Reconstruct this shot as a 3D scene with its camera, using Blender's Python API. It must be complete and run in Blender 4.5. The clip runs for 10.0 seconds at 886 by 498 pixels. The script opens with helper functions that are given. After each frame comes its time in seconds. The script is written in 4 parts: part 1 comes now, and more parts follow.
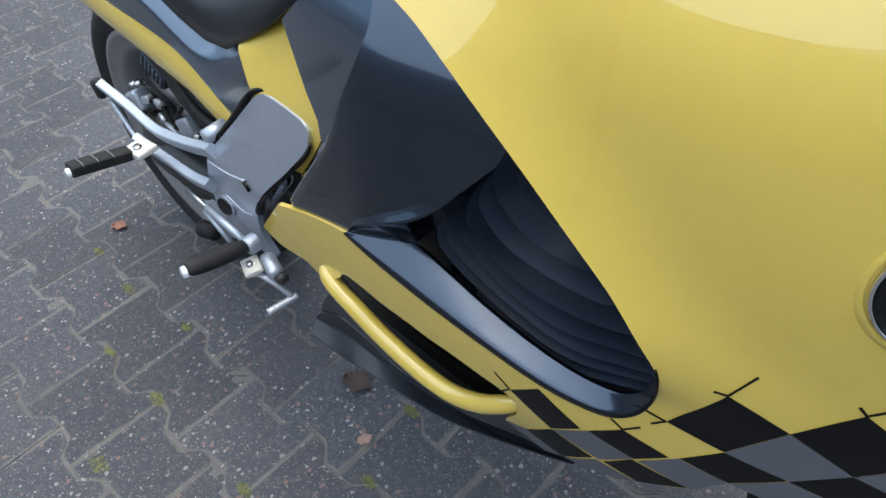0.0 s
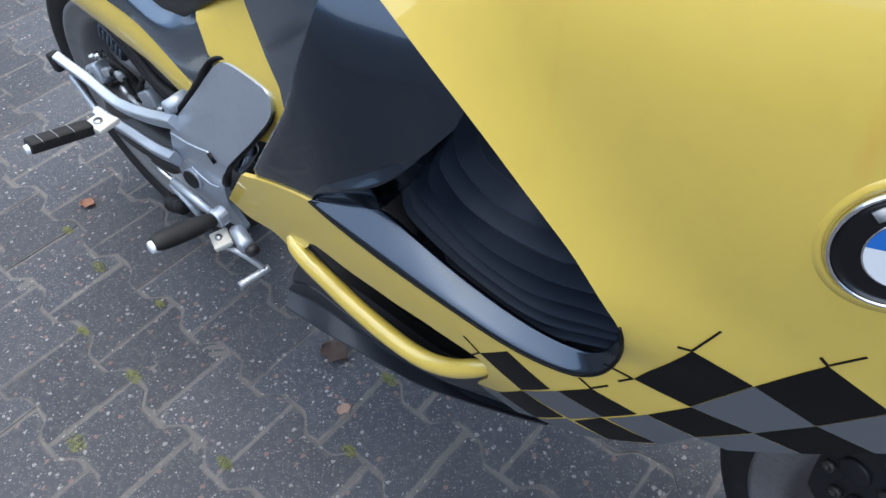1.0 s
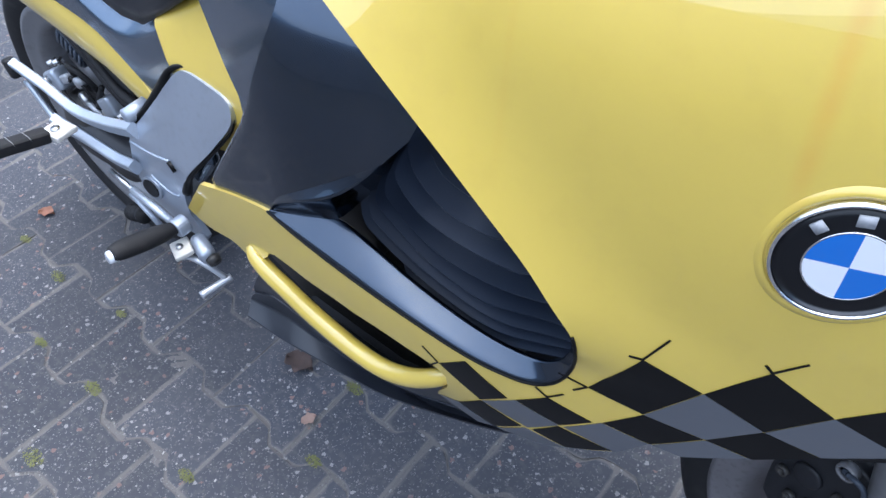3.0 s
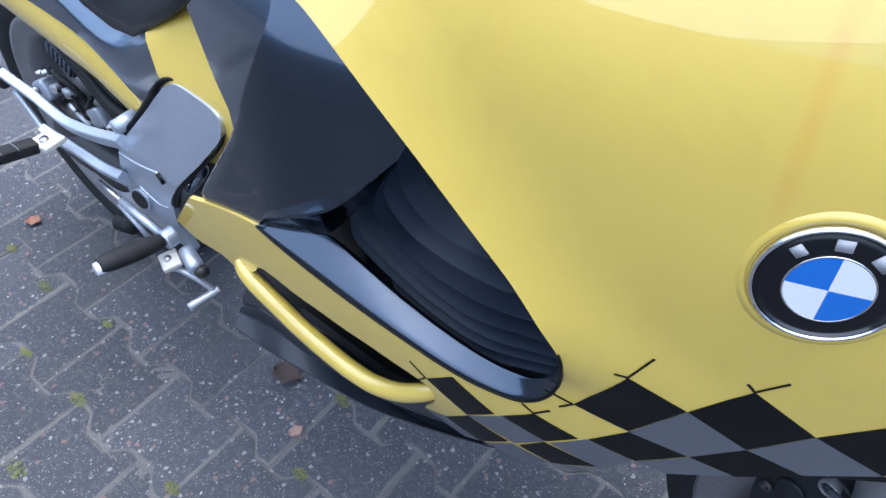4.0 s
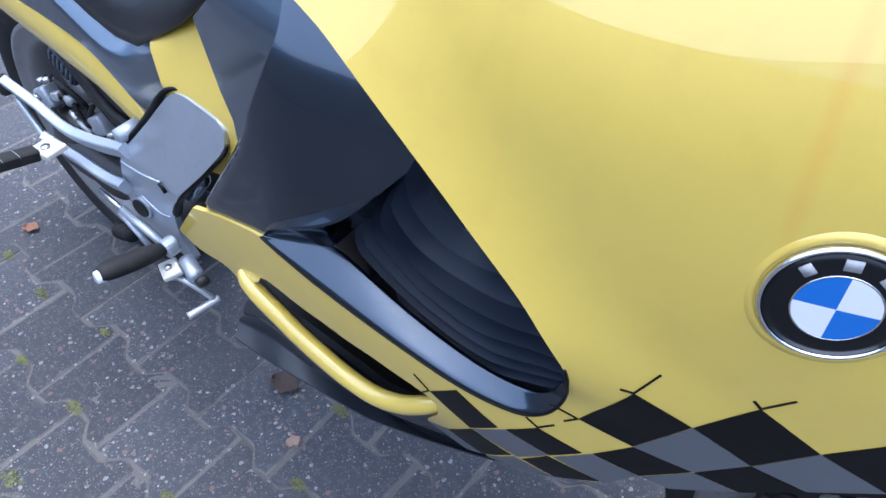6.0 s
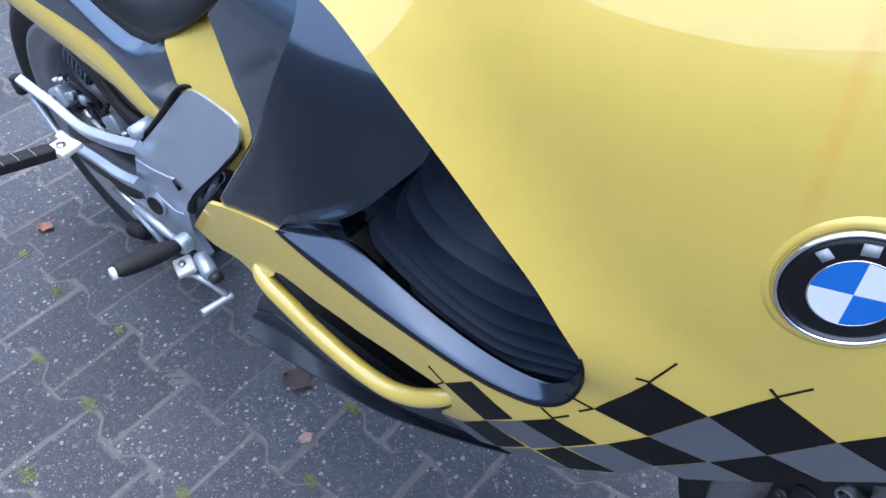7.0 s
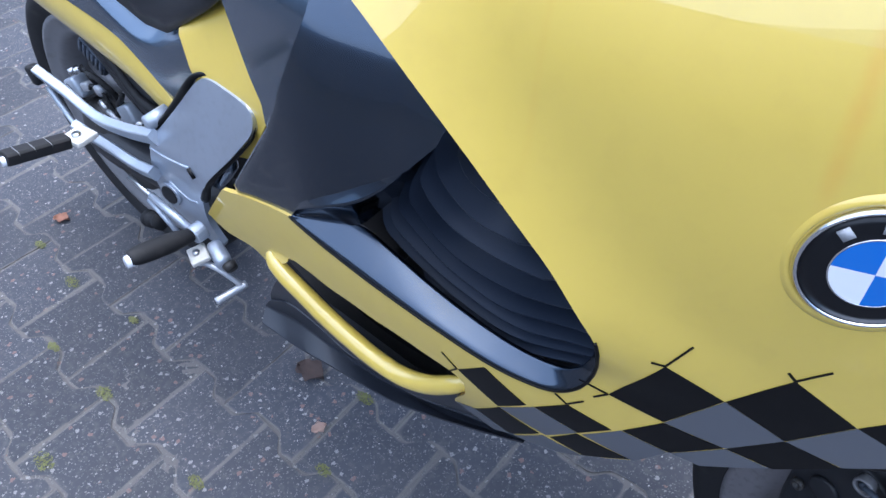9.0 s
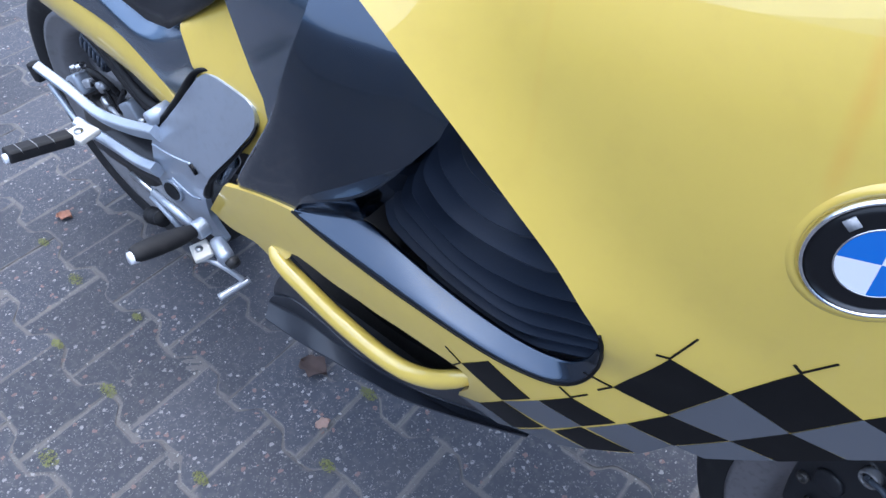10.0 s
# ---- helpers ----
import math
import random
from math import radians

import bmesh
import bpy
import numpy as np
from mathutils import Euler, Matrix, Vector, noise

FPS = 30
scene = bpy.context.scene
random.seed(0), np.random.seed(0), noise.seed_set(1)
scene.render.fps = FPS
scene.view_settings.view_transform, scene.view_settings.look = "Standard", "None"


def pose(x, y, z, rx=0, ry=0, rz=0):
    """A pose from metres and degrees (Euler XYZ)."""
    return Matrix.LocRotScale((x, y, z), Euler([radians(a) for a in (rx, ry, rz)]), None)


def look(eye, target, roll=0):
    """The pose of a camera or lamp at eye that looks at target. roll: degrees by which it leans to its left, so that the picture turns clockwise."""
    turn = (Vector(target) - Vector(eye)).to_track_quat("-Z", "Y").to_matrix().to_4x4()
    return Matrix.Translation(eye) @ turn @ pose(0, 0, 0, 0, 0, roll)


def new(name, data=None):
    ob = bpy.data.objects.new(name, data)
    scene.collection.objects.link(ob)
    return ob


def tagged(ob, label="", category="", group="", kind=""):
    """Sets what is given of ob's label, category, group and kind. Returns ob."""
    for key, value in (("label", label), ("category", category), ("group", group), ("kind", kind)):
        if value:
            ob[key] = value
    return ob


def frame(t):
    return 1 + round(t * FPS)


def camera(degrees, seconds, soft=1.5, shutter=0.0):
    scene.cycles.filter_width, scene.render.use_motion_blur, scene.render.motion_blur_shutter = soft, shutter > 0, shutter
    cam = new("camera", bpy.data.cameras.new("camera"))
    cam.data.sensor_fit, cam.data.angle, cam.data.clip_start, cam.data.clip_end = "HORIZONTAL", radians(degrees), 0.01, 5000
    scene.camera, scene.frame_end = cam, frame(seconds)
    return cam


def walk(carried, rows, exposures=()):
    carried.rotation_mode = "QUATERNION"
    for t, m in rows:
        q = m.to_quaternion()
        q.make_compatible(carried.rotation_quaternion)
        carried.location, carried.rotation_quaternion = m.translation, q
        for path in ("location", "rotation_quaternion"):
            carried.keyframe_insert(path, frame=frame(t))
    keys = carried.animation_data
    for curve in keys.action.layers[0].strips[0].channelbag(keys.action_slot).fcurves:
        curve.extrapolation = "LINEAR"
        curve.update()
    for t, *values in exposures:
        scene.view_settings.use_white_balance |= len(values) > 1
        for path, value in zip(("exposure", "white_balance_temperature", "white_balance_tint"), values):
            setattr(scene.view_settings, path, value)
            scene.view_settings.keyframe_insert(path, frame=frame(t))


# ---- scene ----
cam = camera(63.5, 10.0)

PATH = [
    (0, (1.309, -0.574, 1.23), (0.3, 0.411, -0.188), -4.1),
    (0.5, (1.316, -0.569, 1.222), (0.343, 0.397, -0.234), -5.0),
    (1, (1.318, -0.563, 1.221), (0.387, 0.408, -0.259), -4.5),
    (1.5, (1.32, -0.561, 1.226), (0.406, 0.429, -0.252), -3.5),
    (2, (1.324, -0.564, 1.226), (0.422, 0.446, -0.247), -2.7),
    (2.5, (1.327, -0.558, 1.221), (0.44, 0.461, -0.254), -2.7),
    (4, (1.327, -0.553, 1.232), (0.461, 0.515, -0.221), -0.8),
    (4.5, (1.323, -0.553, 1.231), (0.461, 0.517, -0.222), -0.6),
    (5, (1.323, -0.555, 1.237), (0.462, 0.524, -0.211), 0.1),
    (6.5, (1.317, -0.562, 1.235), (0.448, 0.529, -0.198), -0.0),
    (7, (1.32, -0.568, 1.233), (0.434, 0.51, -0.199), -0.7),
    (7.5, (1.324, -0.569, 1.231), (0.432, 0.504, -0.202), -1.3),
    (8, (1.325, -0.57, 1.227), (0.424, 0.496, -0.205), -1.5),
    (8.5, (1.322, -0.573, 1.224), (0.417, 0.486, -0.211), -1.7),
    (9, (1.322, -0.572, 1.224), (0.414, 0.477, -0.217), -1.6),
    (9.5, (1.321, -0.572, 1.222), (0.412, 0.473, -0.221), -1.7),
    (10, (1.322, -0.573, 1.221), (0.413, 0.466, -0.226), -2.1),
]
walk(cam, [(t, look(eye, target, roll)) for t, eye, target, roll in PATH], [(0, 1.34, 6000, 2), (2.5, 1.68, 5560, 6), (6.5, 1.70, 5270, 9), (10, 1.67, 5230, 9)])


# ---------------------------------------------------------------- light
world = bpy.data.worlds.new("sky")
scene.world = world
world.use_nodes = True
wn = world.node_tree.nodes
sky = wn.new("ShaderNodeTexSky")
sky.sky_type = "NISHITA"
sky.sun_disc = False
sky.sun_elevation, sky.sun_rotation = radians(80), radians(0)
sky.air_density, sky.dust_density, sky.ozone_density = 1.0, 6.0, 1.2
wn["Background"].inputs["Strength"].default_value = 0.11
world.node_tree.links.new(sky.outputs[0], wn["Background"].inputs["Color"])
sun = new("sun", bpy.data.lights.new("sun", "SUN"))
sun.data.energy, sun.data.angle, sun.data.color = 1.10, radians(128), (1.0, 0.97, 0.93)
sun.matrix_world = look((-0.25, -0.6, 3.5), (0, 0, 0))


# ---------------------------------------------------------------- materials
def material(name, base, rough=0.5, metal=0.0, coat=0.0, vary=0.12, scale=6.0, grain=0.0, grain_scale=400.0,
             coat_rough=0.04, spec=0.5, coat_ior=1.5, dirt=0.0, dirt_colour=(0.12, 0.10, 0.07), spread=0.06):
    m = bpy.data.materials.new(name)
    m.use_nodes = True
    n, l = m.node_tree.nodes, m.node_tree.links
    b = n["Principled BSDF"]
    b.inputs["Roughness"].default_value = rough
    b.inputs["Metallic"].default_value = metal
    b.inputs["Coat Weight"].default_value = coat
    b.inputs["Coat Roughness"].default_value = coat_rough
    b.inputs["Coat IOR"].default_value = coat_ior
    b.inputs["Specular IOR Level"].default_value = spec
    where = n.new("ShaderNodeNewGeometry")
    broad = n.new("ShaderNodeTexNoise")
    broad.inputs["Scale"].default_value, broad.inputs["Detail"].default_value = scale, 5
    l.new(where.outputs["Position"], broad.inputs["Vector"])
    mix = n.new("ShaderNodeMix")
    mix.data_type = "RGBA"
    mix.inputs[6].default_value = [c * (1 - vary) for c in base] + [1]
    mix.inputs[7].default_value = [min(1, c * (1 + vary)) for c in base] + [1]
    l.new(broad.outputs["Fac"], mix.inputs[0])
    colour = mix.outputs[2]
    fine = n.new("ShaderNodeTexNoise")
    fine.inputs["Scale"].default_value, fine.inputs["Detail"].default_value = grain_scale, 3
    l.new(where.outputs["Position"], fine.inputs["Vector"])
    if dirt:
        spots = n.new("ShaderNodeTexNoise")
        spots.inputs["Scale"].default_value, spots.inputs["Detail"].default_value = scale * 7, 8
        l.new(where.outputs["Position"], spots.inputs["Vector"])
        cut = n.new("ShaderNodeMapRange")
        cut.inputs["From Min"].default_value, cut.inputs["From Max"].default_value = 0.5, 0.8
        cut.inputs["To Max"].default_value = dirt
        l.new(spots.outputs["Fac"], cut.inputs["Value"])
        soil = n.new("ShaderNodeMix")
        soil.data_type = "RGBA"
        soil.inputs[7].default_value = [*dirt_colour, 1]
        l.new(cut.outputs[0], soil.inputs[0])
        l.new(colour, soil.inputs[6])
        colour = soil.outputs[2]
    l.new(colour, b.inputs["Base Color"])
    dull = n.new("ShaderNodeMapRange")
    dull.inputs["To Min"].default_value, dull.inputs["To Max"].default_value = max(0.02, rough - spread), rough + spread
    l.new(broad.outputs["Fac"], dull.inputs["Value"])
    l.new(dull.outputs[0], b.inputs["Roughness"])
    if grain:
        bump = n.new("ShaderNodeBump")
        bump.inputs["Strength"].default_value, bump.inputs["Distance"].default_value = grain, 0.0008
        l.new(fine.outputs["Fac"], bump.inputs["Height"])
        l.new(bump.outputs[0], b.inputs["Normal"])
    return m


YELLOW = material("yellow_paint", (0.645, 0.476, 0.076), 0.35, coat=1.0, coat_ior=1.7, coat_rough=0.02, vary=0.06, scale=5, dirt=0.15, dirt_colour=(0.42, 0.27, 0.05))
def rust_streaks(m):
    """Two faint brown runs of old water down the panel."""
    n, l = m.node_tree.nodes, m.node_tree.links
    b = n["Principled BSDF"]
    base = b.inputs["Base Color"].links[0].from_socket
    where = n.new("ShaderNodeNewGeometry")
    axes = n.new("ShaderNodeSeparateXYZ")
    l.new(where.outputs["Position"], axes.inputs[0])
    ragged = n.new("ShaderNodeTexNoise")
    ragged.inputs["Scale"].default_value, ragged.inputs["Detail"].default_value = 55, 6
    l.new(where.outputs["Position"], ragged.inputs["Vector"])
    for x0, drift, half, top, foot, strength in ((1.2910, -0.10, 0.0085, 1.075, 0.935, 1.0), (1.124, -0.05, 0.005, 1.03, 0.90, 0.22)):
        line = n.new("ShaderNodeMath")
        line.operation = "MULTIPLY_ADD"
        line.inputs[1].default_value, line.inputs[2].default_value = -drift, drift * 0.99 - x0
        l.new(axes.outputs["Z"], line.inputs[0])
        off = n.new("ShaderNodeMath")
        off.operation = "ADD"
        l.new(line.outputs[0], off.inputs[0])
        l.new(axes.outputs["X"], off.inputs[1])
        gap = n.new("ShaderNodeMath")
        gap.operation = "ABSOLUTE"
        l.new(off.outputs[0], gap.inputs[0])
        near = n.new("ShaderNodeMapRange")
        near.interpolation_type = "SMOOTHSTEP"
        near.inputs["From Min"].default_value, near.inputs["From Max"].default_value = half, 0.0
        near.inputs["To Max"].default_value = strength
        l.new(gap.outputs[0], near.inputs["Value"])
        length = n.new("ShaderNodeMapRange")
        length.interpolation_type = "SMOOTHSTEP"
        length.inputs["From Min"].default_value, length.inputs["From Max"].default_value = foot, foot + 0.05
        l.new(axes.outputs["Z"], length.inputs["Value"])
        both = n.new("ShaderNodeMath")
        both.operation = "MULTIPLY"
        l.new(near.outputs[0], both.inputs[0])
        l.new(length.outputs[0], both.inputs[1])
        worn = n.new("ShaderNodeMath")
        worn.operation = "MULTIPLY"
        l.new(both.outputs[0], worn.inputs[0])
        l.new(ragged.outputs["Fac"], worn.inputs[1])
        mix = n.new("ShaderNodeMix")
        mix.data_type = "RGBA"
        mix.inputs[7].default_value = (0.62, 0.36, 0.05, 1)
        l.new(worn.outputs[0], mix.inputs[0])
        l.new(base, mix.inputs[6])
        base = mix.outputs[2]
    l.new(base, b.inputs["Base Color"])


rust_streaks(YELLOW)
DARK = material("graphite_metallic_paint", (0.043, 0.060, 0.090), 0.25, metal=1.0, coat=0.8, coat_ior=1.5, coat_rough=0.05, vary=0.10, scale=7, dirt=0.12, dirt_colour=(0.12, 0.12, 0.12))
GREY = material("grey_metallic_paint", (0.098, 0.136, 0.192), 0.25, metal=0.9, coat=0.8, coat_rough=0.10, vary=0.08, dirt=0.08, dirt_colour=(0.14, 0.14, 0.13))
# black for film and seals, and for shade painted in the openings
BLACK = material("black_film_and_shade", (0.0045, 0.0045, 0.005), 0.40, spec=0.18, vary=0.2, dirt=0.05, dirt_colour=(0.05, 0.05, 0.05))
SILVERGREY = material("grey_film", (0.088, 0.094, 0.108), 0.36, coat=0.4, vary=0.08)
PLASTIC = material("black_satin_plastic", (0.012, 0.013, 0.016), 0.45, spec=0.35, vary=0.2, grain=0.15, dirt=0.12, dirt_colour=(0.05, 0.045, 0.04))
RUBBER = material("rubber", (0.011, 0.011, 0.012), 0.7, spec=0.35, vary=0.2, grain=0.3, dirt=0.25, dirt_colour=(0.06, 0.055, 0.05))
LOUVRE = material("blue_black_satin_plastic", (0.0145, 0.0205, 0.035), 0.42, spec=0.4, vary=0.15, grain=0.1, dirt=0.03, dirt_colour=(0.05, 0.05, 0.05))
ALLOY = material("cast_alloy", (0.42, 0.46, 0.52), 0.42, metal=0.6, vary=0.10, scale=18, grain=0.2, dirt=0.15)
PLATE = material("silver_lacquer", (0.46, 0.51, 0.59), 0.30, metal=0.75, coat=0.4, vary=0.06, scale=12, dirt=0.12, dirt_colour=(0.16, 0.15, 0.14))
RIM = material("grey_wheel_lacquer", (0.20, 0.20, 0.21), 0.45, metal=0.3, vary=0.08, dirt=0.35, dirt_colour=(0.05, 0.045, 0.04))
STEEL = material("steel", (0.5, 0.5, 0.5), 0.28, metal=1.0, vary=0.12, dirt=0.2)
CHROME = material("chrome", (0.75, 0.75, 0.76), 0.08, metal=1.0, vary=0.03, dirt=0.1)
WHITE = material("white_enamel", (0.72, 0.74, 0.78), 0.2, coat=0.5, vary=0.03)
CREAM = material("cream_cast_alloy", (0.58, 0.56, 0.51), 0.42, vary=0.06, scale=30, dirt=0.2, dirt_colour=(0.25, 0.22, 0.18))
SILVERBAR = material("pale_grey_enamel", (0.36, 0.37, 0.39), 0.40, spec=0.3, vary=0.04)
SKIRT = material("dark_grey_satin_plastic", (0.017, 0.020, 0.028), 0.42, coat=0.12, vary=0.12, dirt=0.15, dirt_colour=(0.05, 0.05, 0.05))
BLUE = material("blue_enamel", (0.02, 0.14, 0.52), 0.2, coat=0.5, vary=0.05)
ENAMEL = material("black_enamel", (0.004, 0.0045, 0.006), 0.30, coat=0.15, spec=0.3, vary=0.1)
LEATHER = material("black_seat_vinyl", (0.008, 0.009, 0.012), 0.32, spec=0.45, vary=0.15, grain=0.25, grain_scale=900)
GRIME = material("oily_engine_metal", (0.035, 0.034, 0.033), 0.5, metal=0.3, vary=0.3, scale=25, dirt=0.4)
COMB = material("blue_grey_cast_metal", (0.05, 0.062, 0.085), 0.5, metal=0.2, vary=0.15, scale=40)
BRIGHT = material("bare_aluminium", (0.46, 0.475, 0.50), 0.40, metal=0.5, vary=0.08, scale=18, dirt=0.1)
MOSS = material("moss", (0.12, 0.125, 0.045), 0.9, vary=0.5, scale=60)
DRYLEAF = material("dry_leaf", (0.22, 0.10, 0.06), 0.75, vary=0.35, scale=80)


def paving(name, base=(0.036, 0.039, 0.050)):
    """Concrete with pale stone chips."""
    m = material(name, base, 0.8, vary=0.25, scale=9, grain=0.8, grain_scale=500, dirt=0.40, dirt_colour=(0.13, 0.12, 0.105))
    n, l = m.node_tree.nodes, m.node_tree.links
    b = n["Principled BSDF"]
    base = b.inputs["Base Color"].links[0].from_socket
    where = n.new("ShaderNodeNewGeometry")
    wobble = n.new("ShaderNodeTexNoise")
    wobble.inputs["Scale"].default_value = 160
    l.new(where.outputs["Position"], wobble.inputs["Vector"])
    stretch = n.new("ShaderNodeVectorMath")
    stretch.operation = "MULTIPLY_ADD"
    stretch.inputs[1].default_value = (0.009, 0.009, 0.009)
    l.new(wobble.outputs["Color"], stretch.inputs[0])
    l.new(where.outputs["Position"], stretch.inputs[2])
    for scale, size, pale, share in ((76, 0.31, (0.22, 0.215, 0.21), 0.90), (70, 0.34, (0.15, 0.095, 0.08), 0.93), (170, 0.34, (0.18, 0.175, 0.17), 0.91), (260, 0.36, (0.13, 0.127, 0.125), 0.72), (130, 0.30, (0.065, 0.063, 0.065), 0.6)):
        cells = n.new("ShaderNodeTexVoronoi")
        cells.inputs["Scale"].default_value = scale
        l.new(stretch.outputs[0], cells.inputs["Vector"])
        near = n.new("ShaderNodeMath")
        near.operation = "LESS_THAN"
        near.inputs[1].default_value = size
        l.new(cells.outputs["Distance"], near.inputs[0])
        split = n.new("ShaderNodeSeparateColor")
        l.new(cells.outputs["Color"], split.inputs[0])
        pick = n.new("ShaderNodeMath")
        pick.operation = "GREATER_THAN"
        pick.inputs[1].default_value = share
        l.new(split.outputs[0], pick.inputs[0])
        both = n.new("ShaderNodeMath")
        both.operation = "MULTIPLY"
        l.new(near.outputs[0], both.inputs[0])
        l.new(pick.outputs[0], both.inputs[1])
        mix = n.new("ShaderNodeMix")
        mix.data_type = "RGBA"
        mix.inputs[7].default_value = [*pale, 1]
        l.new(both.outputs[0], mix.inputs[0])
        l.new(base, mix.inputs[6])
        base = mix.outputs[2]
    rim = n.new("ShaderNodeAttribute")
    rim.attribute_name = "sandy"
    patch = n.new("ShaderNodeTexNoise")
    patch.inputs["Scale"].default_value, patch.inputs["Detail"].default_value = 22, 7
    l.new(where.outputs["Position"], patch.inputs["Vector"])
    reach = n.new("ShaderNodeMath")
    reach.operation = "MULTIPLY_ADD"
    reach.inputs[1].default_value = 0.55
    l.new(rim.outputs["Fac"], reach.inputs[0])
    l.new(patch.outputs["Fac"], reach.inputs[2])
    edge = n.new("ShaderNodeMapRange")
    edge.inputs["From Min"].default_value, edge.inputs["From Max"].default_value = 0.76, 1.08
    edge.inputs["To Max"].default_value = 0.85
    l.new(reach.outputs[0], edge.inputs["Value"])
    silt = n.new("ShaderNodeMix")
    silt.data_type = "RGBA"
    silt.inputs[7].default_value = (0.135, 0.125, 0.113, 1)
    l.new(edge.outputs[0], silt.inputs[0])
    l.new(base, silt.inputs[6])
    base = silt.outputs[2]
    dusty = n.new("ShaderNodeTexNoise")
    dusty.inputs["Scale"].default_value, dusty.inputs["Detail"].default_value = 3.2, 9
    l.new(where.outputs["Position"], dusty.inputs["Vector"])
    film = n.new("ShaderNodeMapRange")
    film.inputs["From Min"].default_value, film.inputs["From Max"].default_value = 0.40, 0.72
    film.inputs["To Max"].default_value = 0.35
    l.new(dusty.outputs["Fac"], film.inputs["Value"])
    dust = n.new("ShaderNodeMix")
    dust.data_type = "RGBA"
    dust.inputs[7].default_value = (0.066, 0.064, 0.068, 1)
    l.new(film.outputs[0], dust.inputs[0])
    l.new(base, dust.inputs[6])
    base = dust.outputs[2]
    info = n.new("ShaderNodeObjectInfo")
    shade = n.new("ShaderNodeMapRange")
    shade.inputs["To Min"].default_value, shade.inputs["To Max"].default_value = 0.82, 1.15
    l.new(info.outputs["Random"], shade.inputs["Value"])
    tone = n.new("ShaderNodeVectorMath")
    tone.operation = "SCALE"
    l.new(base, tone.inputs[0])
    l.new(shade.outputs[0], tone.inputs["Scale"])
    l.new(tone.outputs[0], b.inputs["Base Color"])
    return m


# grey of the unseen walls, chosen for how they mirror in the paint
RENDERED = material("added_wall_grey", (0.24, 0.245, 0.26), 0.85, vary=0.15, scale=0.8, dirt=0.3, dirt_colour=(0.2, 0.19, 0.18))
# unseen outer ground, dark so that the graphite panel mirrors less light
ASPHALT = material("asphalt", (0.05, 0.05, 0.052), 0.85, vary=0.3, scale=3, grain=0.8, grain_scale=200, dirt=0.3)
STONE = paving("chipped_concrete")
SAND = paving("joint_sand", (0.096, 0.090, 0.083))


# ---------------------------------------------------------------- tools
def part(name, bm, mat, parent=None, label="", smooth=True, thick=0.0, bevel=0.0, both_sides=False):
    me = bpy.data.meshes.new(name)
    if both_sides:
        other = bm.copy()
        bmesh.ops.scale(other, vec=(1, -1, 1), verts=other.verts)
        bmesh.ops.reverse_faces(other, faces=other.faces)
    bm.to_mesh(me)
    bm.free()
    me.materials.append(mat)
    for p in me.polygons:
        p.use_smooth = smooth
    ob = new(name, me)
    if parent:
        ob.parent = parent
    if thick:
        s = ob.modifiers.new("thickness", "SOLIDIFY")
        s.thickness, s.offset = thick, -1
    if bevel:
        v = ob.modifiers.new("edges", "BEVEL")
        v.width, v.segments, v.limit_method, v.angle_limit = bevel, 3, "ANGLE", radians(35)
        v.harden_normals = False
    if label:
        tagged(ob, label)
    if both_sides:
        part(name, other, mat, parent, label, smooth, thick, bevel)
    return ob


def thing(name, label, category, kind="", at=(0, 0, 0), group=""):
    ob = new(name)
    ob.location = at
    ob.empty_display_size = 0.1
    return tagged(ob, label, category, group, kind)


def curve(points, per=8):
    """A smooth line through the points."""
    p = [np.array(q, float) for q in points]
    p = [2 * p[0] - p[1], *p, 2 * p[-1] - p[-2]]
    out = []
    for i in range(1, len(p) - 2):
        for k in range(per):
            t = k / per
            out.append(0.5 * (2 * p[i] + (p[i + 1] - p[i - 1]) * t + (2 * p[i - 1] - 5 * p[i] + 4 * p[i + 1] - p[i + 2]) * t * t
                              + (3 * p[i] - p[i - 1] - 3 * p[i + 1] + p[i + 2]) * t ** 3))
    out.append(p[-2])
    return out


def even(line, n):
    """n points at even steps along a line."""
    line = np.array(line)
    run = np.concatenate([[0], np.cumsum(np.linalg.norm(np.diff(line, axis=0), axis=1))])
    at = np.linspace(0, run[-1], n)
    return np.stack([np.interp(at, run, line[:, k]) for k in range(line.shape[1])], axis=1)


def smoothstep(a, b, x):
    t = min(max((x - a) / (b - a), 0), 1)
    return t * t * (3 - 2 * t)


WIDE_X = np.array([0.30, 0.50, 0.64, 0.75, 0.90, 1.05, 1.15, 1.25, 1.35, 1.45, 1.60])
WIDE_Y = np.array([0.232, 0.247, 0.257, 0.262, 0.270, 0.273, 0.266, 0.245, 0.212, 0.175, 0.120])
WIDE_M = np.gradient(WIDE_Y, WIDE_X)


def half_width(x):
    x = min(max(x, WIDE_X[0]), WIDE_X[-1])
    i = int(min(max(np.searchsorted(WIDE_X, x) - 1, 0), len(WIDE_X) - 2))
    h = WIDE_X[i + 1] - WIDE_X[i]
    t = (x - WIDE_X[i]) / h
    return float((2 * t ** 3 - 3 * t ** 2 + 1) * WIDE_Y[i] + (t ** 3 - 2 * t ** 2 + t) * h * WIDE_M[i]
                 + (3 * t ** 2 - 2 * t ** 3) * WIDE_Y[i + 1] + (t ** 3 - t ** 2) * h * WIDE_M[i + 1])


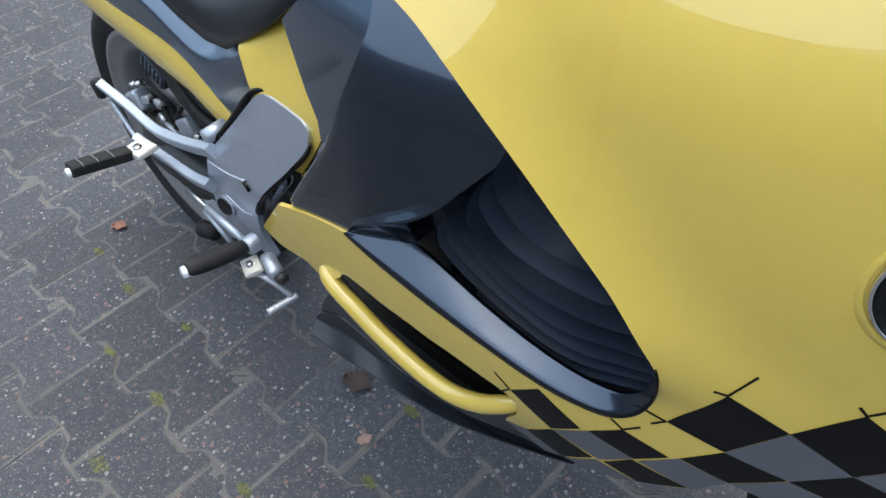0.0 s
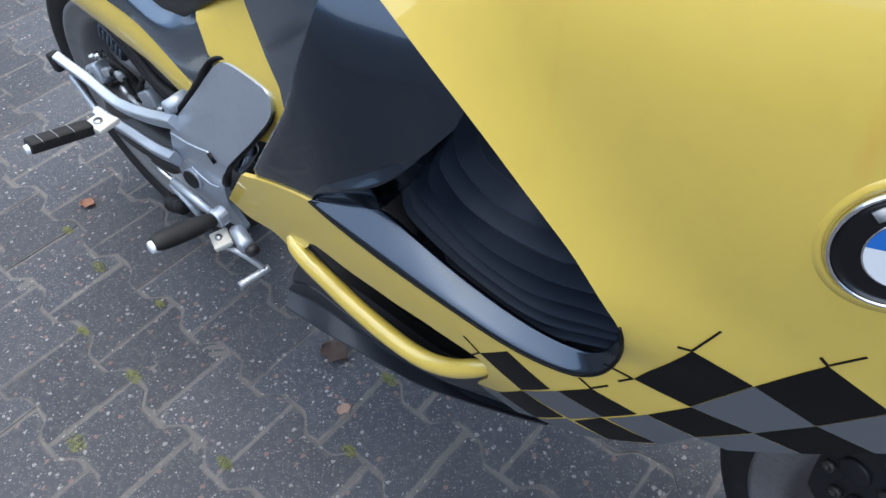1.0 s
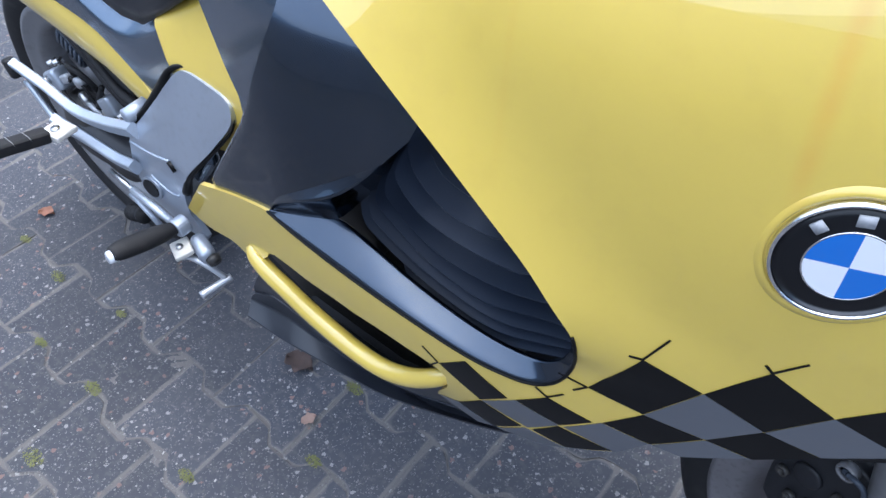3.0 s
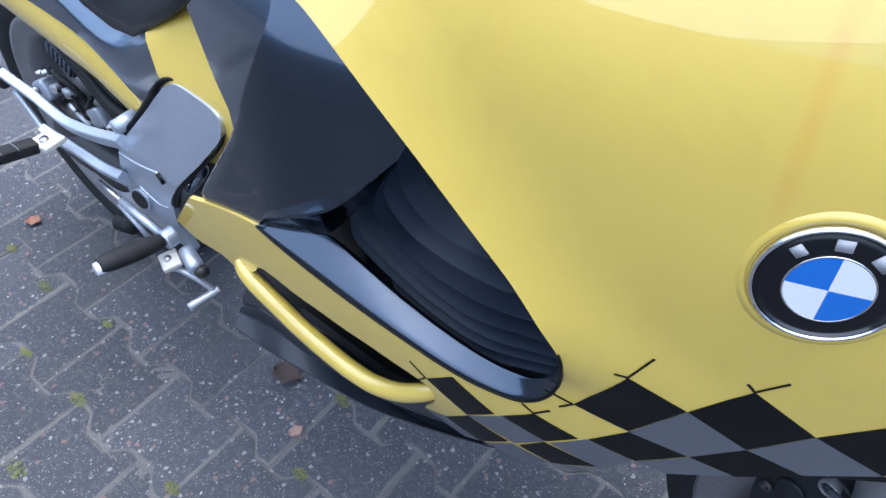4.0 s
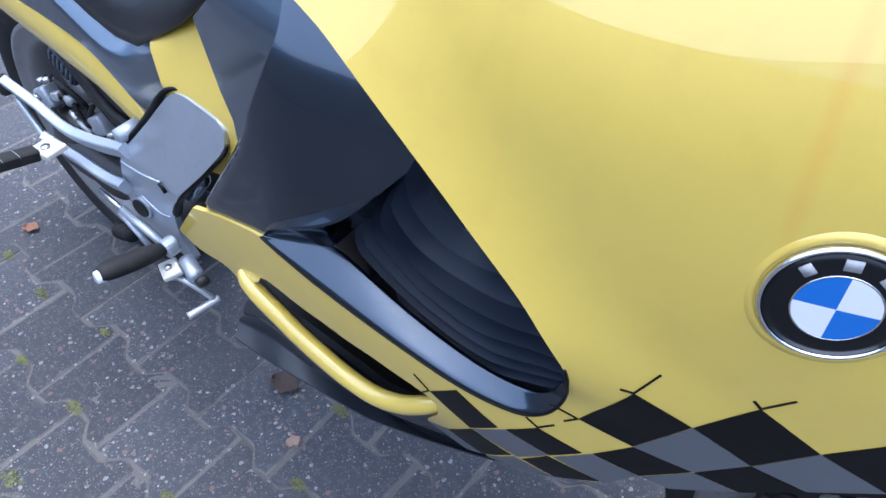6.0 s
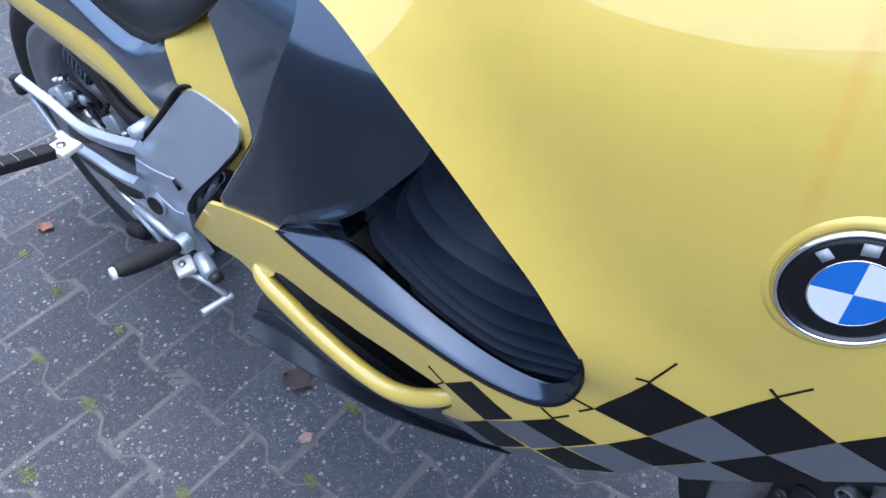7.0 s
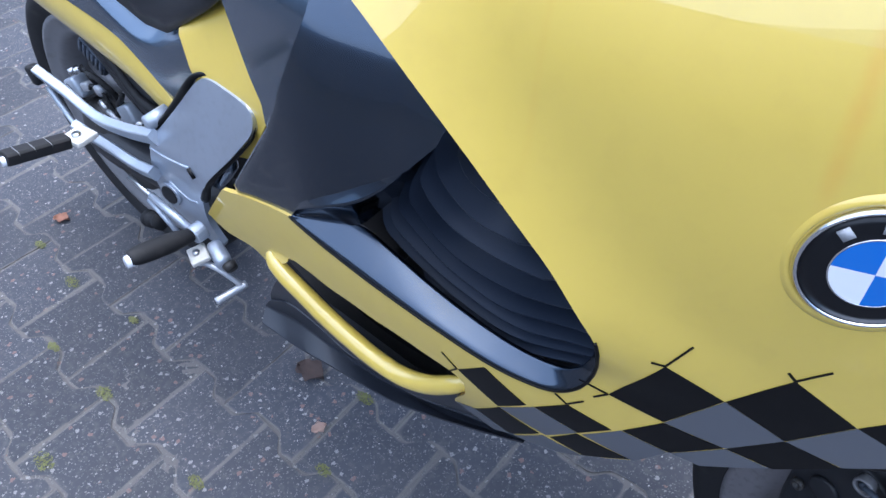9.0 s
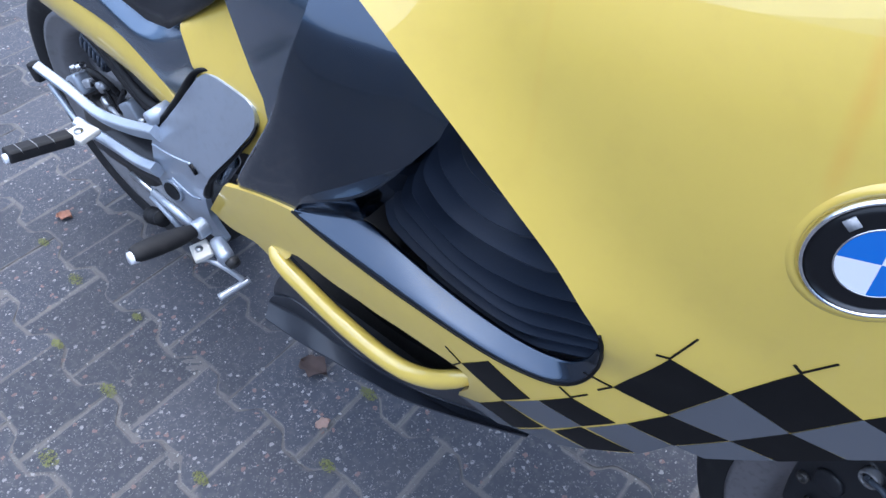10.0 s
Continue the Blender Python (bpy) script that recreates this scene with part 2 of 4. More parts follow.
def skin(x, z):
    """The fairing's right-hand outer face."""
    w = half_width(x) - (0.4 + 0.6 * smoothstep(0.78, 1.0, x)) * max(0, 0.70 - z) ** 2 - 0.65 * max(0, z - 0.84) ** 2 - 1.3 * max(0, z - 0.98) ** 2
    d = (x - 0.96) * 0.678 + (z - 1.007) * 0.734
    return -(w + (0.027 * max(0, 1 - max(d, 0) / 0.092) ** 2 - 0.0034 * (1 - smoothstep(0.055, 0.17, d))) * smoothstep(0.74, 0.84, z))


def knee(x, z):
    """The graphite panel between seat and intake."""
    y = -half_width(x) + 0.003 + 0.009 * smoothstep(0.70, 0.82, z) + 0.014 * smoothstep(0.86, 0.98, x) + 1.7 * max(0, z - 0.78) ** 2 + 7.0 * max(0, z - 0.913) ** 2
    edge = x - float(np.interp(z, (0.694, 0.741, 0.803, 0.839, 0.887, 0.918), (0.735, 0.770, 0.815, 0.833, 0.846, 0.850)))
    return y + 0.006 * max(0, 1 - max(edge, 0) / 0.010) ** 2


def sunk(d):
    return lambda x, z: skin(x, z) + d


def flat(y):
    return lambda x, z: y


def rimmed(bm, depth):
    """Turns the border of a sheet inwards, so that it shows its thickness."""
    border = [e for e in bm.edges if e.is_boundary]
    for e in border:
        e.smooth = False
    made = bmesh.ops.extrude_edge_only(bm, edges=border)["geom"]
    for v in made:
        if isinstance(v, bmesh.types.BMVert):
            v.co.y += depth
    return bm


def trimmed(outline, face, step=0.02, lift=0.0, rim=0.006):
    """A sheet over the outline (x, z), laid on the face y = face(x, z)."""
    bm = bmesh.new()
    bm.faces.new([bm.verts.new((p[0], 0, p[1])) for p in outline])
    o = np.array([(p[0], p[1]) for p in outline])
    for k, axis in ((0, (1, 0, 0)), (1, (0, 0, 1))):
        c = math.floor(o[:, k].min() / step) * step + step * 0.37
        while c < o[:, k].max():
            bmesh.ops.bisect_plane(bm, geom=bm.verts[:] + bm.edges[:] + bm.faces[:], dist=1e-6, plane_co=[c * a for a in axis], plane_no=axis)
            c += step
    bmesh.ops.triangulate(bm, faces=[f for f in bm.faces if len(f.verts) > 4])
    for v in bm.verts:
        v.co.y = face(v.co.x, v.co.z) - lift
    bm.normal_update()
    if sum(f.normal.y for f in bm.faces) > 0:
        bmesh.ops.reverse_faces(bm, faces=bm.faces)
    return rimmed(bm, rim) if rim else bm


def sheet(rows):
    """A grid of points as a surface."""
    bm = bmesh.new()
    v = [[bm.verts.new(p) for p in row] for row in rows]
    for a, b in zip(v, v[1:]):
        for i in range(len(a) - 1):
            bm.faces.new((a[i], a[i + 1], b[i + 1], b[i]))
    bm.normal_update()
    if sum(f.normal.y for f in bm.faces) > 0:
        bmesh.ops.reverse_faces(bm, faces=bm.faces)
    return bm


def creased(bm, angle=0.5):
    """Keeps the folds of a smooth surface crisp."""
    for e in bm.edges:
        if len(e.link_faces) == 2 and e.calc_face_angle() > angle:
            e.smooth = False
    return bm


def tube(points, radius, sides=10, per=6, squash=1.0, up=(0, 0, 1)):
    """A closed pipe along a smooth line; radius may be a number or one for each point."""
    line = np.array(curve(points, per)) if len(points) > 2 else np.array([np.array(p, float) for p in points])
    r = radius if isinstance(radius, (list, tuple)) else [radius] * len(points)
    r = np.interp(np.linspace(0, 1, len(line)), np.linspace(0, 1, len(r)), r)
    bm = bmesh.new()
    rings = []
    for i, p in enumerate(line):
        way = Vector(line[min(i + 1, len(line) - 1)] - line[max(i - 1, 0)]).normalized()
        side = way.cross(Vector(up))
        side = side.normalized() if side.length > 1e-4 else Vector((1, 0, 0))
        over = side.cross(way)
        rings.append([bm.verts.new(Vector(p) + float(r[i]) * (math.cos(a) * side + squash * math.sin(a) * over))
                      for a in (2 * math.pi * k / sides for k in range(sides))])
    for a, b in zip(rings, rings[1:]):
        for k in range(sides):
            bm.faces.new((a[k], a[(k + 1) % sides], b[(k + 1) % sides], b[k]))
    bm.faces.new(rings[0][::-1])
    bm.faces.new(rings[-1])
    bmesh.ops.recalc_face_normals(bm, faces=bm.faces)
    return bm


def bar(points, width, height, lean=0.0, per=6):
    """A bar of rounded rectangular section along a smooth line, flat face up, tipped by lean degrees."""
    line = np.array(curve(points, per))
    bm = bmesh.new()
    rings = []
    corner = [(sx * (0.5 - c * 0.16), sz * (0.5 - d * 0.16)) for sx, sz, c, d in ((1, 1, 0, 1), (1, 1, 0.3, 0.3), (1, 1, 1, 0), (-1, 1, 1, 0), (-1, 1, 0.3, 0.3), (-1, 1, 0, 1), (-1, -1, 0, 1), (-1, -1, 0.3, 0.3), (-1, -1, 1, 0), (1, -1, 1, 0), (1, -1, 0.3, 0.3), (1, -1, 0, 1))]
    for i, p in enumerate(line):
        way = Vector(line[min(i + 1, len(line) - 1)] - line[max(i - 1, 0)]).normalized()
        side = way.cross(Vector((0, math.sin(radians(lean)), math.cos(radians(lean))))).normalized()
        over = side.cross(way)
        rings.append([bm.verts.new(Vector(p) + u * width * side + v * height * over) for u, v in corner])
    for a, b in zip(rings, rings[1:]):
        for k in range(12):
            bm.faces.new((a[k], a[(k + 1) % 12], b[(k + 1) % 12], b[k]))
    bm.faces.new(rings[0][::-1])
    bm.faces.new(rings[-1])
    bmesh.ops.recalc_face_normals(bm, faces=bm.faces)
    for e in bm.edges:
        if len(e.link_faces) == 2 and e.calc_face_angle() > 0.75:
            e.smooth = False
    return bm


def lathe(profile, centre, segments=64, axis="y", closed=True):
    """A ring with the profile (radius, offset) turned round an axis through centre."""
    bm = bmesh.new()
    rings = []
    for s in range(segments):
        a = 2 * math.pi * s / segments
        ring = []
        for r, o in profile:
            p = (r * math.cos(a), o, r * math.sin(a)) if axis == "y" else (r * math.cos(a), r * math.sin(a), o)
            ring.append(bm.verts.new(Vector(p) + Vector(centre)))
        rings.append(ring)
    n = len(profile)
    for s in range(segments):
        a, b = rings[s], rings[(s + 1) % segments]
        for k in range(n if closed else n - 1):
            bm.faces.new((a[k], a[(k + 1) % n], b[(k + 1) % n], b[k]))
    bmesh.ops.remove_doubles(bm, verts=bm.verts, dist=1e-6)
    bmesh.ops.recalc_face_normals(bm, faces=bm.faces)
    return bm


def block(centre, size, turn=(0, 0, 0), taper=1.0):
    bm = bmesh.new()
    bmesh.ops.create_cube(bm, size=1)
    for v in bm.verts:
        if v.co.z > 0:
            v.co.x *= taper
            v.co.y *= taper
    bmesh.ops.scale(bm, vec=size, verts=bm.verts)
    bmesh.ops.transform(bm, matrix=pose(*centre, *turn), verts=bm.verts)
    return bm


def prism(outline, y_in, y_out):
    """A plate with the outline (x, z) between two depths, each a number or a face."""
    f = y_in if callable(y_in) else flat(y_in)
    g = y_out if callable(y_out) else flat(y_out)
    bm = bmesh.new()
    a = [bm.verts.new((x, f(x, z), z)) for x, z in outline]
    b = [bm.verts.new((x, g(x, z), z)) for x, z in outline]
    bm.faces.new(a)
    bm.faces.new(b[::-1])
    for i in range(len(a)):
        j = (i + 1) % len(a)
        bm.faces.new((a[j], a[i], b[i], b[j]))
    bmesh.ops.recalc_face_normals(bm, faces=bm.faces)
    return bm


# ---------------------------------------------------------------- ground
def build_ground():
    bm = bmesh.new()
    bmesh.ops.create_grid(bm, x_segments=2, y_segments=2, size=150)
    bmesh.ops.translate(bm, vec=(0, 0, -0.030), verts=bm.verts)
    tagged(part("ground", bm, ASPHALT), "unseen ground round the paving, kept dark for the panel reflections", "ground", kind="structure")
    bm = bmesh.new()
    xs, ys = [-4.9, -1.75] + list(np.arange(-1.74, 1.35, 0.014)) + [4.9], [-4.1, -0.95] + list(np.arange(-0.94, 0.60, 0.014)) + [3.6]
    v = [[bm.verts.new((x, y, -0.0019 + 0.0022 * noise.noise(Vector((x * 17, y * 17, 3))) + 0.0012 * noise.noise(Vector((x * 60, y * 60, 8))))) for x in xs] for y in ys]
    for a, b in zip(v, v[1:]):
        for i in range(len(xs) - 1):
            bm.faces.new((a[i], a[i + 1], b[i + 1], b[i]))
    for p in bm.verts:
        p.co.z = min(p.co.z, -0.0009)
    tagged(part("sand_bed", bm, SAND), "grey-brown sand filling the paving joints", "ground", kind="structure")


build_ground()

def build_enclosure():
    """Plain unseen walls added far round the bike, to bound the sky in its reflections."""
    for name, centre, size in (("wall_south", (0, -16, 3.0), (44, 0.4, 6.1)), ("wall_west", (-22, 0, 2.2), (0.4, 31.6, 4.5)), ("wall_east", (22, 0, 2.2), (0.4, 31.6, 4.5)), ("wall_north", (0, 16, 2.7), (44, 0.4, 5.5))):
        tagged(part(name, block(centre, size), RENDERED, smooth=False), "unseen plain grey wall, added to shape reflections and low sky light", "wall", kind="structure")


build_enclosure()

# ---------------------------------------------------------------- motorcycle
bike = thing("motorcycle", "yellow and graphite sports motorcycle with checkered fairing on stone paving", "motorcycle")


def build_fairing():
    edge = curve([(0.9, 1.045), (0.9682, 1.0112), (1.0002, 0.9921), (1.0493, 0.9554), (1.096, 0.9178), (1.1397, 0.8783), (1.1656, 0.8514), (1.1892, 0.8201),
                  (1.2017, 0.7983), (1.2051, 0.7747), (1.202, 0.7483), (1.197, 0.732), (1.189, 0.717), (1.178, 0.707), (1.166, 0.7)], 5)
    lip = curve([(1.166, 0.7), (1.147, 0.697), (1.122, 0.695), (1.092, 0.696), (1.026, 0.702), (0.952, 0.706), (0.878, 0.713), (0.851, 0.719),
                 (0.78, 0.7), (0.7131, 0.675)], 5)
    low = curve([(0.642, 0.590), (0.681, 0.581), (0.733, 0.592), (0.753, 0.589), (0.773, 0.585), (0.812, 0.618), (0.823, 0.634)], 4)
    slot = curve([(0.8276, 0.6396), (0.8583, 0.6402), (0.8943, 0.6372), (0.929, 0.6386), (0.9623, 0.6385), (0.996, 0.642), (1.027, 0.642), (1.052, 0.641), (1.072, 0.638)], 4)
    hem = curve([(1.08, 0.63), (1.078, 0.605), (1.062, 0.575), (1.056, 0.558)], 4) + curve([(1.105, 0.546), (1.13, 0.569), (1.182, 0.591), (1.206, 0.609), (1.248, 0.643), (1.262, 0.664), (1.274, 0.68), (1.297, 0.677), (1.342, 0.704), (1.38, 0.73), (1.43, 0.75), (1.6, 0.8)], 5)
    front = [(1.62, 0.95), (1.55, 1.08), (1.40, 1.16), (1.20, 1.16), (1.0, 1.12), (0.91, 1.07)]
    outline = edge + lip[1:] + low + slot[1:] + hem + front
    return part("side_fairing", trimmed(outline, skin, 0.012), YELLOW, bike, "glossy yellow fairing panel with faint rust streaks", both_sides=True)


fairing = build_fairing()


def build_knee_panel():
    left = curve([(0.8351, 0.9803), (0.858, 0.9523), (0.8681, 0.9301), (0.8598, 0.8971), (0.8395, 0.8442), (0.8161, 0.8039), (0.77, 0.741), (0.728, 0.684)], 5)
    base = curve([(0.728, 0.684), (0.765, 0.686), (0.815, 0.699), (0.851, 0.718)], 4)
    fold = [(0.853, 0.722), (0.866, 0.743), (0.894, 0.764), (0.923, 0.783), (0.9493, 0.8024), (0.9688, 0.8159), (0.9915, 0.8329)]
    outline = left + base[1:] + fold[1:] + [(0.9989, 0.8403), (1.0256, 0.8734), (1.0607, 0.912), (1.0569, 0.9621), (0.9951, 0.9888), (0.9227, 1.0016)]
    part("knee_panel", trimmed(outline, knee, 0.006, rim=0.025), DARK, bike, "graphite metallic panel beside the air outlet", both_sides=True)
    crease = even(curve(fold, 5), 28)
    lower = even(curve([(0.8535, -0.2655, 0.7215), (0.866, -0.2665, 0.738), (0.902, -0.2675, 0.762), (0.932, -0.264, 0.779), (0.952, -0.258, 0.791), (0.968, -0.252, 0.805), (0.979, -0.247, 0.817), (0.992, -0.240, 0.833)], 5), 28)
    foot = even(curve([(x, skin(x, z) + d, z) for x, z, d in ((0.8537, 0.7216, 0.002), (0.8825, 0.7261, 0.012), (0.9107, 0.731, 0.022), (0.9279, 0.7328, 0.031))] + [(0.930, -0.205, 0.735), (0.960, -0.200, 0.770), (0.990, -0.195, 0.810)], 5), 28)
    rows = [[(c[0] * (1 - t) + l[0] * t, knee(*c) * (1 - t) + l[1] * t - 0.0004, c[1] * (1 - t) + l[2] * t) for c, l in zip(crease, lower)] for t in (k / 5 for k in range(6))]
    rows.append([(l[0], l[1] + 0.0005, l[2] - 0.0014) for l in lower])
    part("knee_panel_ledge", sheet(rows), DARK, bike, "graphite metallic ledge above the outlet lip", both_sides=True)
    rows = [[(l[0], l[1] + 0.0005, l[2] - 0.0012) for l in lower]] + [[tuple(l * (1 - t) + f * t + np.array((0, 0.002 * math.sin(math.pi * t), 0.0))) for l, f in zip(lower, foot)] for t in (0.15, 0.35, 0.6, 0.8, 1.0)]
    part("knee_panel_groove", sheet(rows), DARK, bike, "shaded groove under the ledge", both_sides=True)
    outer = curve([(0.851, 0.721), (0.878, 0.716), (0.912, 0.711), (0.952, 0.708), (0.99, 0.706), (1.026, 0.704), (1.06, 0.701), (1.092, 0.698), (1.122, 0.697),
                   (1.147, 0.699), (1.166, 0.702), (1.178, 0.708), (1.189, 0.718), (1.197, 0.732), (1.202, 0.7483), (1.2048, 0.7694), (1.2054, 0.7897), (1.2018, 0.8025)], 5)
    inner = curve([(0.8537, 0.7216, 0), (0.8825, 0.7261, 0.01), (0.9107, 0.731, 0.02), (0.9279, 0.7328, 0.029), (0.9544, 0.7287, 0.0288), (0.9875, 0.7226, 0.0272), (1.0236, 0.7165, 0.0251), (1.0597, 0.7115, 0.0228), (1.0934, 0.7085, 0.0205),
                   (1.1227, 0.7081, 0.0184), (1.1466, 0.7104, 0.0163), (1.1644, 0.7155, 0.014), (1.1762, 0.7233, 0.0112), (1.1846, 0.7317, 0.0105), (1.1909, 0.7452, 0.0085), (1.1968, 0.7656, 0.006), (1.2008, 0.7873, 0.004), (1.2, 0.7973, 0.002)], 5)
    for _ in range(8):
        outer, inner = [[l[0]] + [0.25 * (a + 2 * b + c) for a, b, c in zip(l, l[1:], l[2:])] + [l[-1]] for l in (outer, inner)]
    ends = [(np.array((o[0], skin(o[0], o[1]), o[1])), np.array((i[0], skin(i[0], i[1]) + i[2], i[1]))) for o, i in zip(outer, inner)]
    rows = [[tuple(o + np.array((0, 0.004, -0.0026))) for o, i in ends], [tuple(o + np.array((0, 0.0, -0.0020))) for o, i in ends]]
    for t in (0, 0.02, 0.05, 0.08, 0.12, 0.16, 0.2, 0.25, 0.3, 0.36, 0.42, 0.5, 0.6, 0.7, 0.8, 0.9, 1):
        rows.append([(o[0] + (i[0] - o[0]) * t, o[1] + (i[1] - o[1]) * t, o[2] + (i[2] - o[2]) * t + (i[1] - o[1]) * 0.12 * (1 - math.exp(-t / 0.05) - t)) for o, i in ends])
    rows.append([(p[0], p[1] + 0.0016, p[2] + 0.0008) for p in rows[-1]])
    rows.append([(p[0], p[1] + 0.0030, p[2] - 0.0010) for p in rows[-1]])
    rows.append([(p[0], p[1] + 0.012, p[2] - 0.025) for p in rows[-1]])
    part("outlet_lip", sheet(rows), DARK, bike, "graphite metallic lower lip of the air outlet", both_sides=True)
    # added black block, gives the gap behind the lip its shade
    part("gap_filler", block((0.892, -0.178, 0.676), (0.12, 0.085, 0.024)), BLACK, bike, "black block added to darken the gap behind the outlet lip", bevel=0.008)
    part("outlet_seal", tube([(x, skin(x, z) - 0.0004, z - 0.0016) for x, z in outer], 0.0016, 6, 1), BLACK, bike, "black seal round the air outlet", both_sides=True)


build_knee_panel()


def build_louvres():
    edges = [[(1.0637, 0.9023), (1.0683, 0.8907), (1.0765, 0.8825), (1.0883, 0.8787), (1.1026, 0.877)],
             [(1.0397, 0.8971), (1.0428, 0.8789), (1.049, 0.8659), (1.0678, 0.8527), (1.0921, 0.847), (1.133, 0.8532)],
             [(1.0221, 0.8653), (1.0245, 0.8503), (1.0384, 0.8327), (1.0596, 0.8192), (1.0998, 0.8178), (1.1574, 0.8325)],
             [(1.0011, 0.8368), (1.0045, 0.8142), (1.0242, 0.7729), (1.057, 0.7598), (1.1119, 0.7713), (1.1773, 0.8126)],
             [(0.9745, 0.8021), (0.9775, 0.7674), (1.012, 0.741), (1.055, 0.733), (1.11, 0.737), (1.1841, 0.7819)],
             [(0.9397, 0.761), (0.956, 0.739), (1, 0.722), (1.055, 0.716), (1.115, 0.72), (1.1893, 0.7573)],
             [(0.919, 0.738), (0.944, 0.722), (0.99, 0.706), (1.055, 0.699), (1.115, 0.705), (1.193, 0.7462)]]
    lines = []
    for e in edges:
        e = np.array(e)
        e = np.vstack([e[0] + (e[0] - e[1]) / np.linalg.norm(e[0] - e[1]) * 0.010, e, e[-1] + (e[-1] - e[-2]) / np.linalg.norm(e[-1] - e[-2]) * 0.030])
        lines.append(even(curve([tuple(p) for p in e], 8), 44))
    lines = [lines[0] * 2 - lines[1]] + lines + [lines[-1] * 2 - lines[-2]]
    grille = new("outlet_grille")
    grille.parent = bike
    tagged(grille, "black curved louvres of the air outlet")
    depth = lambda x: float(np.interp(x, (0.88, 1.0, 1.1, 1.16, 1.2), (0.054, 0.046, 0.034, 0.024, 0.016)))
    for n, (up, down) in enumerate(zip(lines, lines[1:])):
        if n == len(lines) - 2:
            up, down = up[9:], down[9:]
        pitch = np.linalg.norm(down - up, axis=1)
        rows = []
        for k in range(20):
            t = 1 - (1 - k / 19) ** 1.6
            at = up + (down - up) * (-0.25 + t * 1.25)
            rows.append([(x, skin(x, z) + depth(x) + min(0.075, 1.25 * pitch[j] * (1 - math.exp(-(1 - t) * 4.0))) + 0.040 * max(0, 1 - j / 6) ** 2, z) for j, (x, z) in enumerate(at)])
        rows.append([(p[0], p[1] + 0.0002, p[2] - 0.0010) for p in rows[-1]])
        rows.append([(p[0], p[1] + 0.0012, p[2] - 0.0016) for p in rows[-1]])
        rows.append([(p[0], p[1] + 0.050, p[2] + 0.004) for p in rows[-1]])
        part("louvre", creased(sheet(rows)), LOUVRE, grille)
    back = trimmed([(0.90, 0.70), (0.95, 0.66), (1.10, 0.65), (1.20, 0.66), (1.22, 0.76), (1.10, 0.90), (1.0, 0.93)], sunk(0.115), 0.03)
    part("grille_backing", back, PLASTIC, grille)


build_louvres()


def build_scoop():
    mid = [(0.778, -0.257, 0.610), (0.790, -0.262, 0.603), (0.810, -0.264, 0.594), (0.837, -0.264, 0.583), (0.871, -0.263, 0.566), (0.910, -0.262, 0.553), (0.949, -0.261, 0.545), (0.987, -0.260, 0.547), (1.024, -0.258, 0.564), (1.054, -0.255, 0.589), (1.073, -0.249, 0.604)]
    part("air_scoop", tube(mid, [0.0076, 0.0100, 0.0108, 0.0110, 0.0112, 0.0112, 0.0110, 0.0108, 0.0104, 0.0096, 0.0070], 20, 6, squash=1.15), YELLOW, bike, "yellow rounded lip of the lower air scoop", both_sides=True)
    # flat black sheet standing in for the shade inside the scoop opening
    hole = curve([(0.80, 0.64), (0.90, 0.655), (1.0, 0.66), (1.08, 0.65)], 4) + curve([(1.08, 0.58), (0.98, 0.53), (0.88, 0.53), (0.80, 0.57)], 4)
    part("scoop_shade", trimmed(hole, flat(-0.215), 0.04), BLACK, bike, both_sides=True)


build_scoop()


